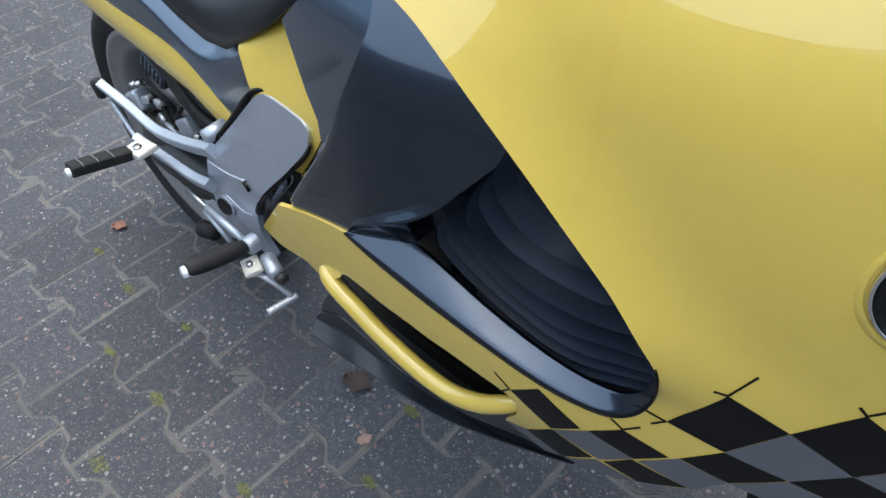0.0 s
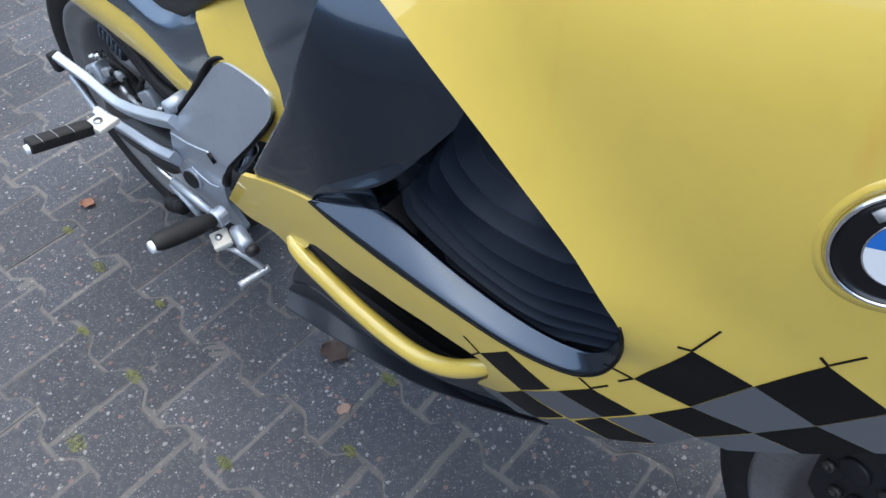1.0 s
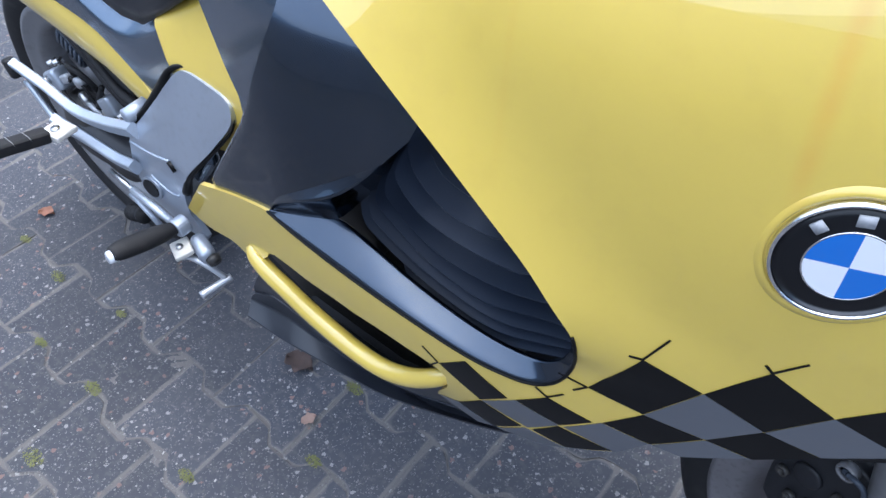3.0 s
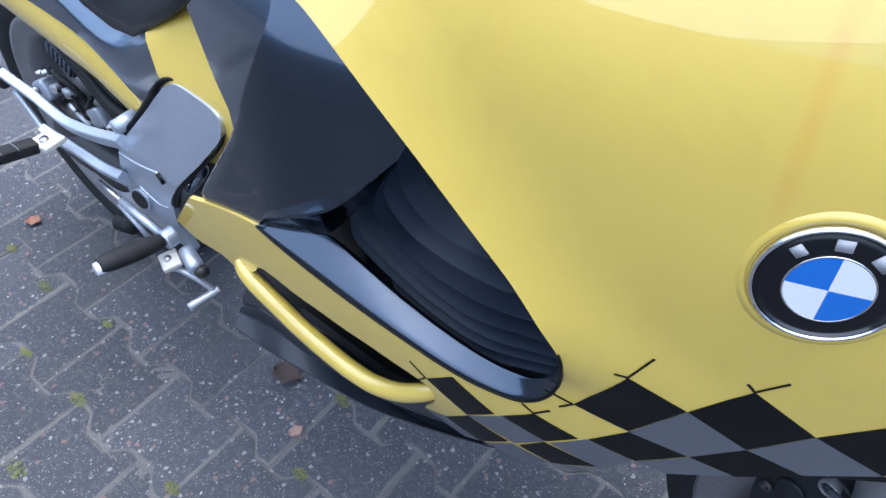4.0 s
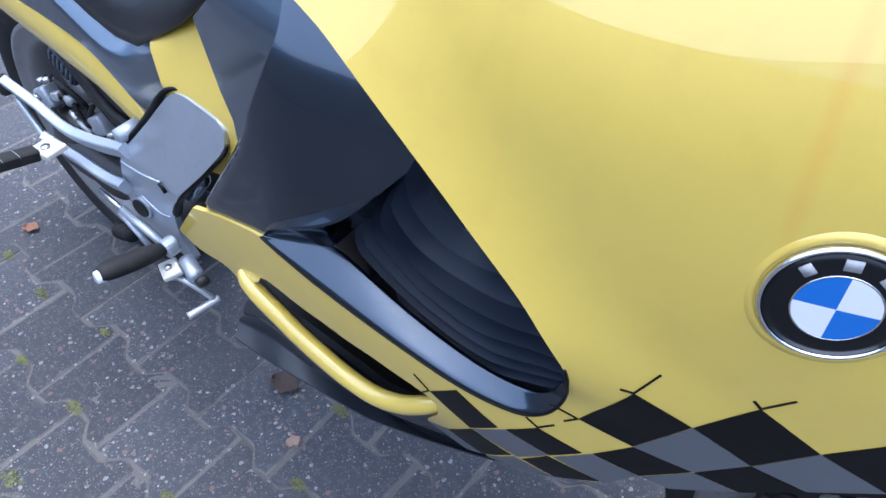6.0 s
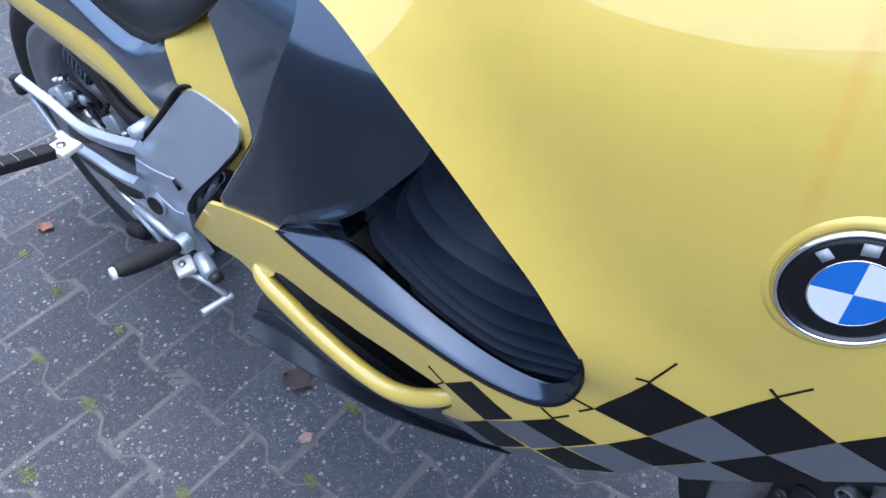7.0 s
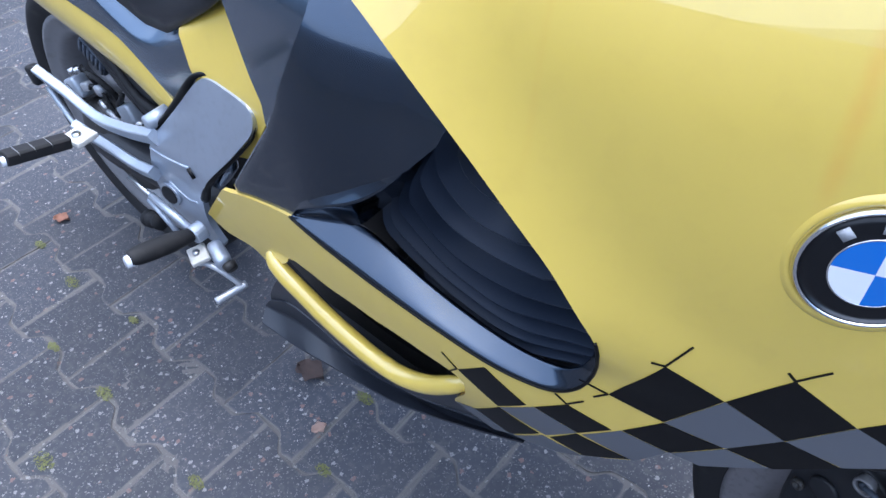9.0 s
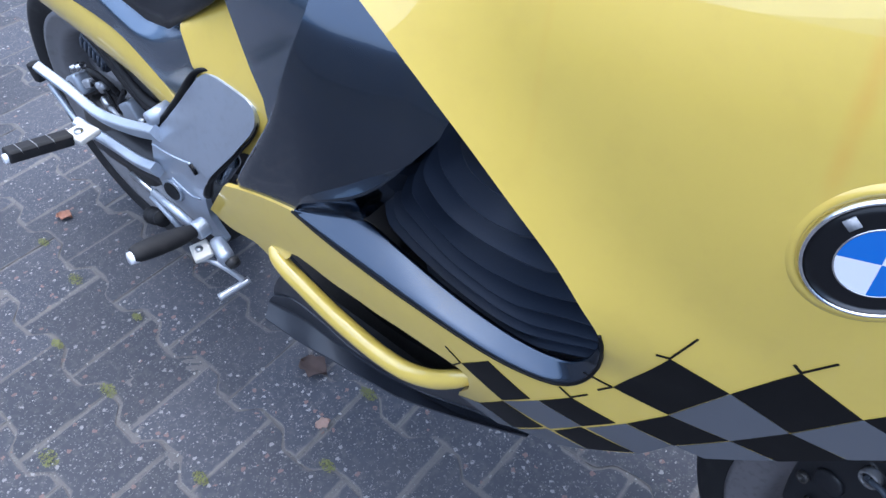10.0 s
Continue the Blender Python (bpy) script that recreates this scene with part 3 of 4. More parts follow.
def build_skirt():
    low = [np.array(p) for p in curve([(0.636, -0.225, 0.327), (0.713, -0.222, 0.327), (0.785, -0.218, 0.336), (0.852, -0.214, 0.343), (0.916, -0.21, 0.354), (0.976, -0.206, 0.379), (1.032, -0.204, 0.409), (1.084, -0.204, 0.443), (1.116, -0.204, 0.466)], 6)]
    mid = [np.array(p) for p in curve([(0.624, -0.203, 0.34), (0.705, -0.2, 0.355), (0.764, -0.196, 0.347), (0.819, -0.192, 0.343), (0.867, -0.188, 0.342), (0.919, -0.184, 0.353), (0.97, -0.182, 0.364), (1.042, -0.182, 0.403), (1.099, -0.182, 0.428)], 6)]
    top = [np.array(p) for p in curve([(0.676, -0.219, 0.412), (0.721, -0.216, 0.435), (0.778, -0.212, 0.422), (0.823, -0.208, 0.399), (0.871, -0.204, 0.394), (0.92, -0.2, 0.39), (0.97, -0.198, 0.404), (1.045, -0.198, 0.442), (1.104, -0.198, 0.466)], 6)]
    rib = [np.array(p) for p in curve([(0.790, -0.250, 0.586), (0.837, -0.252, 0.566), (0.871, -0.252, 0.549), (0.910, -0.251, 0.536), (0.949, -0.250, 0.528), (0.987, -0.249, 0.531), (1.024, -0.247, 0.548), (1.060, -0.243, 0.575), (1.130, -0.235, 0.600)], 6)]
    rows = [[tuple(r + np.array((0, 0.004, 0.012))) for r in rib]] + [[tuple(r * (1 - t) + u * t + np.array((0, -0.010 * math.sin(math.pi * t), 0))) for r, u in zip(rib, top)] for t in (0, 0.2, 0.4, 0.6, 0.8, 1.0)]
    part("belly_panel", sheet(rows), SKIRT, bike, "dark grey lower fairing above the belly skirt", both_sides=True)
    rows = [[tuple(u) for u in top], [tuple(u + np.array((0, -0.003, -0.002))) for u in top], [tuple(m + np.array((0, 0.0008, 0.003))) for m in mid], [tuple(m + np.array((0, -0.0008, -0.0015))) for m in mid],
            [tuple(0.5 * (m + b)) for m, b in zip(mid, low)], [tuple(b + np.array((0, 0.001, 0.002))) for b in low], [tuple(b) for b in low], [tuple(b + np.array((0, 0.003, -0.004))) for b in low], [tuple(b + np.array((0, 0.080, -0.012))) for b in low]]
    part("belly_skirt", creased(sheet(rows), 0.25), SKIRT, bike, "dark grey lower edge of the belly fairing", both_sides=True)


build_skirt()


def build_tail():
    ridge = lambda x: float(np.interp(x, (0.0, 0.10, 0.20, 0.283, 0.316, 0.35, 0.382, 0.442, 0.49), (0.76, 0.745, 0.735, 0.703, 0.682, 0.676, 0.679, 0.700, 0.728)))
    crest = lambda x: sum(ridge(x + 0.01 * k) for k in range(-4, 5)) / 9
    turn_in = lambda d: 0.0 if d < 0 else d * d / 0.024 if d < 0.012 else d - 0.006
    side = lambda x, z: -0.129 + 1.5 * turn_in(z - crest(x) + 0.004)
    top = [(x, ridge(x) + 0.035) for x in np.linspace(0.455, 0.0, 24)]
    part("tail_side_panel", trimmed(curve([(0.0, 0.70), (0.056, 0.688), (0.183, 0.680), (0.278, 0.666), (0.341, 0.634), (0.400, 0.592)], 5)
                                    + [(0.445, 0.60), (0.509, 0.686), (0.483, 0.745)] + top, side, 0.006), GREY, bike, "grey metallic tail panel", both_sides=True)
    part("tail_lower_band", trimmed(curve([(-0.12, 0.68), (-0.031, 0.655), (0.055, 0.633), (0.157, 0.613), (0.235, 0.593), (0.296, 0.578), (0.385, 0.560)], 4)
                                    + curve([(0.405, 0.590), (0.341, 0.633), (0.278, 0.665), (0.183, 0.679), (0.056, 0.687), (0.0, 0.699), (-0.10, 0.72)], 4),
                                    lambda x, z: -0.136 + 6.5 * (z - float(np.interp(x, (-0.12, 0, 0.157, 0.278, 0.385), (0.70, 0.672, 0.646, 0.622, 0.575)))) ** 2, 0.01, rim=0.012), YELLOW, bike, both_sides=True)
    stripe = lambda x, z: -0.145 + 0.36 * max(0, z - 0.70) + 0.08 * min(0, z - 0.70) + 0.9 * max(0, z - (0.745 + (x - 0.488) * 0.55)) - 0.05 * max(0, x - 0.6)
    part("tail_stripe", trimmed([(0.4777, 0.7425), (0.4799, 0.75), (0.5805, 0.814), (0.5881, 0.8085)] + curve([(0.6424, 0.7483), (0.6664, 0.7195), (0.6683, 0.6884), (0.6053, 0.5983), (0.613, 0.6012)], 4)
                                + [(0.4983, 0.5686), (0.5151, 0.6901)], stripe, 0.012), YELLOW, bike, "yellow stripe panel below the seat", both_sides=True)
    part("seat_side_panel", trimmed([(0.635, 0.840), (0.69, 0.885), (0.76, 0.96), (0.84, 0.99), (0.86, 0.93), (0.84, 0.838), (0.76, 0.72), (0.72, 0.675), (0.690, 0.664), (0.672, 0.690), (0.674, 0.720), (0.658, 0.756)],
                                    lambda x, z: -0.150 - 0.16 * (x - 0.64) + 0.6 * max(0, z - 0.88), 0.015), GREY, bike, "matt grey-blue panel beside the tank", both_sides=True)
    rows = []
    for x, w, z, h in ((0.10, 0.085, 0.775, 0.04), (0.18, 0.105, 0.765, 0.05), (0.25, 0.115, 0.748, 0.06), (0.32, 0.12, 0.730, 0.07), (0.38, 0.12, 0.715, 0.08), (0.44, 0.122, 0.722, 0.08),
                       (0.50, 0.122, 0.757, 0.07), (0.56, 0.12, 0.795, 0.06), (0.61, 0.115, 0.835, 0.05), (0.66, 0.10, 0.875, 0.03)):
        rows.append([(x, -w * (math.copysign(abs(math.cos(a)) ** 0.6, math.cos(a))), z + h * math.sin(a) ** 0.8 if math.sin(a) > 0 else z) for a in (math.pi * k / 16 for k in range(17))])
    part("seat", sheet(rows), LEATHER, bike, "black vinyl rider seat", thick=0.004)
    guard = [[((0.355 + dr) * math.cos(a), y, 0.33 + (0.355 + dr) * math.sin(a)) for a in (radians(20 + 80 * k / 30) for k in range(31))] for y, dr in ((-0.115, -0.06), (-0.11, -0.01), (-0.06, 0.0), (0.06, 0.0), (0.11, -0.01), (0.115, -0.06))]
    part("rear_mudguard", sheet(guard), PLASTIC, bike, "black inner rear mudguard", thick=0.003)


build_tail()


def build_body():
    rows = []
    for x, z in zip(np.linspace(0.88, 1.60, 20), np.interp(np.linspace(0.88, 1.60, 20), (0.88, 0.90, 1.0, 1.2, 1.4, 1.55, 1.62), (1.04, 1.05, 1.10, 1.16, 1.16, 1.08, 0.95))):
        w = skin(x, z)
        rows.append([(x, w * math.cos(a), z + 0.05 * math.sin(a)) for a in (math.pi * k / 14 for k in range(15))])
    part("fairing_top", sheet(rows), YELLOW, bike, thick=0.003)
    # unseen tank cover, added to stop sky light falling in behind the louvres
    rows = [[(x, -w * math.cos(a), z + h * math.sin(a)) for a in (math.pi * k / 16 for k in range(17))] for x, w, z, h in
            ((0.655, 0.105, 0.885, 0.03), (0.72, 0.140, 0.925, 0.05), (0.78, 0.150, 0.955, 0.07), (0.85, 0.160, 0.970, 0.09), (0.92, 0.165, 0.985, 0.09), (0.98, 0.170, 0.990, 0.09))]
    part("tank_light_block", sheet(rows), DARK, bike, "unseen graphite tank cover, added to keep sky light out of the fairing", thick=0.004)
    # unseen pan, added to darken the inside of the fairing
    part("belly_pan", sheet([[(x, y, z) for x, z in ((0.72, 0.37), (0.90, 0.36), (1.08, 0.42), (1.22, 0.52))] for y in (-0.16, 0.0, 0.24)]), PLASTIC, bike, "unseen black belly pan, added to keep light out from below", thick=0.004)
    part("engine_block", block((0.82, 0, 0.47), (0.46, 0.30, 0.30)), GRIME, bike, "dark grimy engine block", bevel=0.03)
    part("sump_cover", trimmed(curve([(0.575, 0.540), (0.66, 0.550), (0.76, 0.55), (0.82, 0.50), (0.90, 0.44)], 4) + curve([(0.80, 0.40), (0.70, 0.38), (0.60, 0.42), (0.55, 0.48)], 4),
                               lambda x, z: -0.185 + 0.25 * (0.62 - z), 0.02), PLASTIC, bike, "dark grey lower engine cover", both_sides=True)


build_body()


def wheel(name, centre, radius, width, rim_r, label, turn=0, paint=None):
    w = new(name)
    w.parent = bike
    w.location = centre
    w.rotation_euler = (0, 0, radians(turn))
    tagged(w, label)
    h = width / 2
    tyre = [(rim_r - 0.012, -h * 0.62), (rim_r + 0.004, -h * 0.86)] + [(radius - 0.045 + 0.045 * math.sin(a), -h * math.copysign(abs(math.cos(a)) ** 0.7, math.cos(a))) for a in (math.pi * k / 18 for k in range(19))] + [(rim_r + 0.004, h * 0.86), (rim_r - 0.012, h * 0.62)]
    part("tyre", lathe(tyre, (0, 0, 0), 96), RUBBER, w)
    half = [(rim_r + 0.008, 0.80), (rim_r + 0.006, 0.90), (rim_r - 0.004, 0.92), (rim_r - 0.010, 0.84), (rim_r - 0.030, 0.80), (rim_r - 0.042, 0.70), (rim_r - 0.052, 0.40)]
    rim = [(r, -h * k) for r, k in half] + [(r, h * k) for r, k in reversed(half)] + [(rim_r - 0.03, 0.3 * h), (rim_r - 0.03, -0.3 * h)]
    part("rim", lathe(rim, (0, 0, 0), 96), paint or RIM, w)
    part("hub", lathe([(0.02, -0.06), (0.05, -0.06), (0.065, -0.045), (0.065, 0.045), (0.05, 0.06), (0.02, 0.06)], (0, 0, 0), 40), RIM, w)
    for k in range(3):
        a = radians(50 + 120 * k)
        for da in (-0.16, 0.16):
            part("spoke", tube([(0.05 * math.cos(a), 0, 0.05 * math.sin(a)), ((rim_r - 0.045) * math.cos(a + da), 0, (rim_r - 0.045) * math.sin(a + da))], [0.026, 0.018], 12, squash=0.8, up=(0, 1, 0)), RIM, w)
    return w


STEER = -18
rear = wheel("rear_wheel", (0, 0, 0.322), 0.325, 0.16, 0.245, "grey cast rear wheel with a wide black tyre")
front = wheel("front_wheel", (1.550, 0, 0.298), 0.300, 0.125, 0.225, "grey cast front wheel with a black tyre", STEER, material("pale_grey_wheel_lacquer", (0.20, 0.19, 0.20), 0.45, metal=0.3, vary=0.2, scale=14, dirt=0.5, dirt_colour=(0.06, 0.055, 0.05)))


def steered(bm):
    """Turns a piece of the front end with the handlebars."""
    bmesh.ops.rotate(bm, cent=(1.550, 0, 0), matrix=Euler((0, 0, radians(STEER))).to_matrix(), verts=bm.verts)
    return bm


def build_brakes():
    hubs = part("final_drive", lathe([(0.0, -0.125), (0.05, -0.122), (0.075, -0.110), (0.082, -0.085), (0.082, -0.06), (0.0, -0.06)], (0, 0, 0.322), 48, closed=False), GRIME, bike, "oily cast final drive housing")
    part("drive_arm", tube([(0.0, -0.10, 0.322), (0.20, -0.105, 0.34), (0.46, -0.10, 0.38)], [0.040, 0.034, 0.045], 16), PLASTIC, bike, "black swing arm with the drive shaft")
    part("brake_disc", lathe([(0.085, -0.078), (0.140, -0.078), (0.140, -0.083), (0.085, -0.083)], (0, 0, 0.322), 64), GRIME, bike)
    calliper = part("rear_brake_calliper", block((-0.046, -0.098, 0.425), (0.058, 0.035, 0.045), (0, -28, 0)), ALLOY, bike, "dusty alloy rear brake calliper", bevel=0.008)
    part("calliper_bolt", lathe([(0.0, -0.126), (0.008, -0.126), (0.009, -0.116), (0.0, -0.116)], (-0.05, 0, 0.43), 12, closed=False), STEEL, calliper)
    part("calliper_bracket", block((0.152, -0.098, 0.447), (0.052, 0.03, 0.040), (0, -30, 0)), ALLOY, bike, bevel=0.006)
    part("hose_union", tube([(0.080, -0.112, 0.430), (0.120, -0.112, 0.418)], [0.0055, 0.0050], 12), BRIGHT, bike, "pale plated hose union")
    part("hose_union", tube([(0.062, -0.108, 0.440), (0.082, -0.112, 0.430)], [0.0085, 0.0080], 6), STEEL, bike, "steel hex union")
    part("sensor_plug", block((0.012, -0.104, 0.452), (0.034, 0.016, 0.018), (0, -25, 0)), BRIGHT, bike, "pale sensor plug", bevel=0.004)
    part("sensor_lead", tube([(0.030, -0.108, 0.455), (0.055, -0.112, 0.475), (0.090, -0.110, 0.468), (0.105, -0.108, 0.430), (0.130, -0.108, 0.405)], 0.0032, 8), RUBBER, bike)
    part("sensor_lead", tube([(-0.040, -0.105, 0.440), (-0.010, -0.112, 0.410), (0.040, -0.112, 0.392), (0.090, -0.110, 0.398)], 0.0032, 8), RUBBER, bike)
    for x, z in ((-0.030, 0.470), (-0.002, 0.482), (0.066, 0.418), (0.132, 0.428), (0.186, 0.440)):
        part("bolt", tube([(x, -0.092, z), (x, -0.112, z)], [0.0075, 0.0065], 8), STEEL, bike)
    ring = [(0.101 + 0.031 * math.cos(a), -0.108 - 0.010 * math.sin(a), 0.485 + 0.029 * math.sin(a)) for a in (2 * math.pi * k / 24 for k in range(25))]
    part("brake_hose", tube(ring, 0.0055, 8, 2), RUBBER, bike)
    part("hub_nut", tube([(0.078, -0.098, 0.473), (0.078, -0.116, 0.473)], [0.013, 0.011], 6), BRIGHT, bike, "pale alloy hub nut inside the hose loop")
    part("brake_hose", tube([(0.05, -0.10, 0.39), (0.09, -0.11, 0.40), (0.12, -0.105, 0.45), (0.17, -0.11, 0.50)], 0.005, 8), RUBBER, bike)
    part("brake_hose", tube([(0.13, -0.108, 0.615), (0.200, -0.115, 0.575), (0.257, -0.12, 0.536), (0.335, -0.125, 0.530)], 0.008, 10), RUBBER, bike)
    part("brake_hose", tube([(0.10, -0.100, 0.585), (0.151, -0.105, 0.560), (0.204, -0.108, 0.520), (0.283, -0.11, 0.480), (0.36, -0.12, 0.47)], 0.010, 10), RUBBER, bike)
    cooler = part("ribbed_bracket", block((0.035, -0.078, 0.515), (0.075, 0.012, 0.036), (0, 32, 0)), COMB, bike, "dark blue-grey ribbed bracket", bevel=0.003)
    for k in range(6):
        m = pose(0.035, -0.078, 0.515, 0, 32, 0)
        bm = block((-0.030 + 0.012 * k, -0.007, 0.0), (0.0075, 0.004, 0.030))
        bmesh.ops.transform(bm, matrix=m, verts=bm.verts)
        part("rib", bm, COMB, cooler)
    for side in (-1, 1):
        part("fork_leg", steered(tube([(1.590, 0.095 * side, 0.25), (1.512, 0.095 * side, 0.52), (1.432, 0.095 * side, 0.80)], [0.030, 0.030, 0.024], 18)), RIM, bike, "grey fork leg")
        part("front_disc", steered(lathe([(0.095, 0.070 * side), (0.150, 0.070 * side), (0.150, 0.075 * side), (0.095, 0.075 * side)], (1.550, 0, 0.298), 64)), GRIME, bike)
        shape = curve([(1.402, 0.560), (1.394, 0.520), (1.393, 0.465), (1.399, 0.412)], 3) + curve([(1.420, 0.398), (1.460, 0.416), (1.494, 0.470), (1.497, 0.520)], 3) + [(1.480, 0.560), (1.430, 0.575)]
        grip = part("front_brake_calliper", steered(prism(shape, 0.062 * side, 0.106 * side)), PLASTIC, bike, "black four-piston brake calliper", bevel=0.005)
        for x, z in ((1.429, 0.500), (1.454, 0.456)):
            part("piston_bore", steered(lathe([(0.0, 0.1105 * side), (0.014, 0.1105 * side), (0.016, 0.1095 * side), (0.017, 0.104 * side), (0.0, 0.104 * side)], (x, 0, z), 24, closed=False)), PLASTIC, grip)
        for x, z in ((1.4265, 0.448), (1.4635, 0.506), (1.407, 0.476)):
            part("calliper_bolt", steered(lathe([(0.0, 0.108 * side), (0.0035, 0.108 * side), (0.004, 0.112 * side), (0.0070, 0.112 * side), (0.0076, 0.104 * side), (0.0, 0.104 * side)], (x, 0, z), 14, closed=False)), GRIME, grip, "oily socket bolt")
    line = part("brake_line", steered(tube([(1.4555, -0.117, 0.5620), (1.4680, -0.118, 0.5640), (1.4760, -0.116, 0.5560), (1.4810, -0.112, 0.5350), (1.4840, -0.105, 0.500)], 0.0030, 10)), COMB, bike, "grey braided brake line")
    part("line_union", steered(lathe([(0.0075, -0.114), (0.0082, -0.116), (0.0100, -0.116), (0.0108, -0.114), (0.0108, -0.106), (0.0075, -0.106)], (1.4545, 0, 0.5580), 24)), RIM, line)
    part("union_bolt", steered(lathe([(0.0, -0.115), (0.0045, -0.115), (0.0052, -0.113), (0.0052, -0.104), (0.0, -0.104)], (1.4545, 0, 0.5580), 6, closed=False)), COMB, line)


build_brakes()


def build_footrests():
    lean = lambda x, z: max(-0.152 - 0.27 * (0.7 - z), -0.192) + 0.6 * max(0, z - 0.62) ** 2 + 0.20 * max(0, 0.040 - (x - 0.411) * 0.76 + (z - 0.570) * 0.65) * smoothstep(0.555, 0.60, z) * (1 - smoothstep(0.63, 0.68, z))
    outline = curve([(0.414, 0.572), (0.450, 0.611), (0.482, 0.645), (0.509, 0.673), (0.525, 0.690), (0.538, 0.699), (0.553, 0.702), (0.570, 0.702), (0.618, 0.697), (0.635, 0.692), (0.643, 0.683), (0.644, 0.668), (0.636, 0.653)], 4) \
        + curve([(0.600, 0.610), (0.554, 0.561), (0.532, 0.534), (0.512, 0.498), (0.505, 0.460), (0.511, 0.438), (0.530, 0.413)], 4) \
        + curve([(0.520, 0.398), (0.480, 0.398), (0.448, 0.404), (0.420, 0.412), (0.395, 0.422), (0.378, 0.445), (0.374, 0.475), (0.384, 0.510), (0.397, 0.540)], 4)
    plate = part("footrest_plate", trimmed(outline, lean, 0.010, rim=0.010), PLATE, bike, "silver-grey footrest plate with heel guard", both_sides=True)
    tagged(plate, "silver-grey footrest plate with heel guard")
    on = lambda x, z, d=0.0: (x, lean(x, z) - d, z)
    part("plate_seal", tube([on(0.408, 0.574, -0.004), on(0.445, 0.614, -0.004), on(0.477, 0.649, -0.003), on(0.503, 0.677, -0.002), on(0.519, 0.695, -0.001), on(0.535, 0.7025, -0.004), on(0.550, 0.7030, -0.006)], [0.004, 0.0055, 0.006, 0.006, 0.0045, 0.0028, 0.0010], 10), BLACK, plate, "black rubber edge of the heel guard")
    part("plate_seal", tube([on(0.644, 0.670, -0.006), on(0.637, 0.650, -0.006), on(0.601, 0.608, -0.006), on(0.555, 0.559, -0.006), on(0.530, 0.531, -0.006), on(0.511, 0.496, -0.006)], [0.001, 0.002, 0.003, 0.004, 0.006, 0.008], 10), BLACK, plate, "black rubber edge of the heel guard")
    part("plate_crease", tube([on(0.400, 0.543), on(0.424, 0.543), on(0.448, 0.5445), on(0.475, 0.549), on(0.500, 0.554)], 0.0022, 8), ALLOY, plate, "bright pressed crease")
    part("plate_crease", tube([on(0.424, 0.487), on(0.448, 0.478), on(0.470, 0.474), on(0.493, 0.481)], 0.0018, 8), ALLOY, plate, "bright pressed crease")
    for name, mat, k, dy in (("bearing_ring", ALLOY, 1.0, 0.004), ("bearing_cap", BLACK, 0.78, 0.0055)):
        bm = bmesh.new()
        ring = [(0.412 + k * (0.0235 * math.cos(a) + 0.0175 * math.sin(a)), 0.455 + k * (0.0215 * math.cos(a) - 0.0131 * math.sin(a))) for a in (2 * math.pi * j / 32 for j in range(32))]
        part(name, prism(ring, -0.190, -0.192 - dy), mat, plate, bevel=0.001, smooth=False)
    part("plate_slot", tube([on(0.5015, 0.5545, 0.0008), on(0.513, 0.5415, 0.0008)], 0.0040, 10), BLACK, plate, "dark slot in the plate")
    part("rubber_stop", tube([(0.506, -0.156, 0.500), (0.512, -0.156, 0.508), (0.536, -0.156, 0.538), (0.560, -0.156, 0.568), (0.568, -0.156, 0.578)], [0.004, 0.012, 0.013, 0.012, 0.004], 14), GREY, bike, "rounded blue-grey stop behind the heel guard")
    part("passenger_footrest_arm", bar([(0.085, -0.199, 0.562), (0.120, -0.194, 0.549), (0.157, -0.19, 0.538), (0.234, -0.19, 0.525), (0.329, -0.19, 0.543), (0.424, -0.188, 0.572)], 0.017, 0.024, -20), ALLOY, bike, "bare alloy passenger footrest arm", smooth=False)
    part("arm_end_cap", block((0.074, -0.200, 0.551), (0.021, 0.022, 0.036), (0, -12, 0)), RUBBER, bike, "square black rubber cap of the footrest arm", bevel=0.006)
    part("passenger_footrest_strut", bar([(0.185, -0.212, 0.500), (0.215, -0.205, 0.488), (0.271, -0.20, 0.482), (0.340, -0.20, 0.484), (0.40, -0.20, 0.496)], 0.017, 0.022, -20), ALLOY, bike, smooth=False)
    part("passenger_footrest_brace", tube([(0.092, -0.196, 0.530), (0.150, -0.200, 0.478), (0.20, -0.205, 0.478)], 0.0055, 10), ALLOY, bike)
    part("arm_boss", tube([(0.409, -0.150, 0.590), (0.409, -0.188, 0.590)], [0.014, 0.012], 18, up=(0, 0, 1)), ALLOY, bike, "worn alloy boss")
    peg = part("passenger_footrest", block((0.246, -0.232, 0.516), (0.044, 0.040, 0.011), (0, 0, 8)), CREAM, bike, "bright square alloy footrest clevis", bevel=0.003, smooth=False)
    part("pivot_bolt", tube([(0.246, -0.236, 0.519), (0.246, -0.236, 0.525)], [0.0085, 0.0075], 14), STEEL, peg)
    rest_rubber(peg, (0.240, -0.250, 0.516), (0.240, -0.348, 0.540), True)
    part("end_cap", tube([(0.2400, -0.342, 0.5340), (0.2395, -0.354, 0.5365)], [0.0095, 0.0075], 14), WHITE, peg, "worn pale end of the footrest")
    peg = part("rider_footrest", prism(curve([(0.482, 0.428), (0.486, 0.445), (0.500, 0.451), (0.512, 0.444), (0.514, 0.428), (0.500, 0.420), (0.482, 0.428)], 3)[:-1], -0.200, -0.222), ALLOY, bike, "alloy footrest mount", bevel=0.003, smooth=False)
    rest_rubber(peg, (0.498, -0.222, 0.438), (0.491, -0.322, 0.460), False)
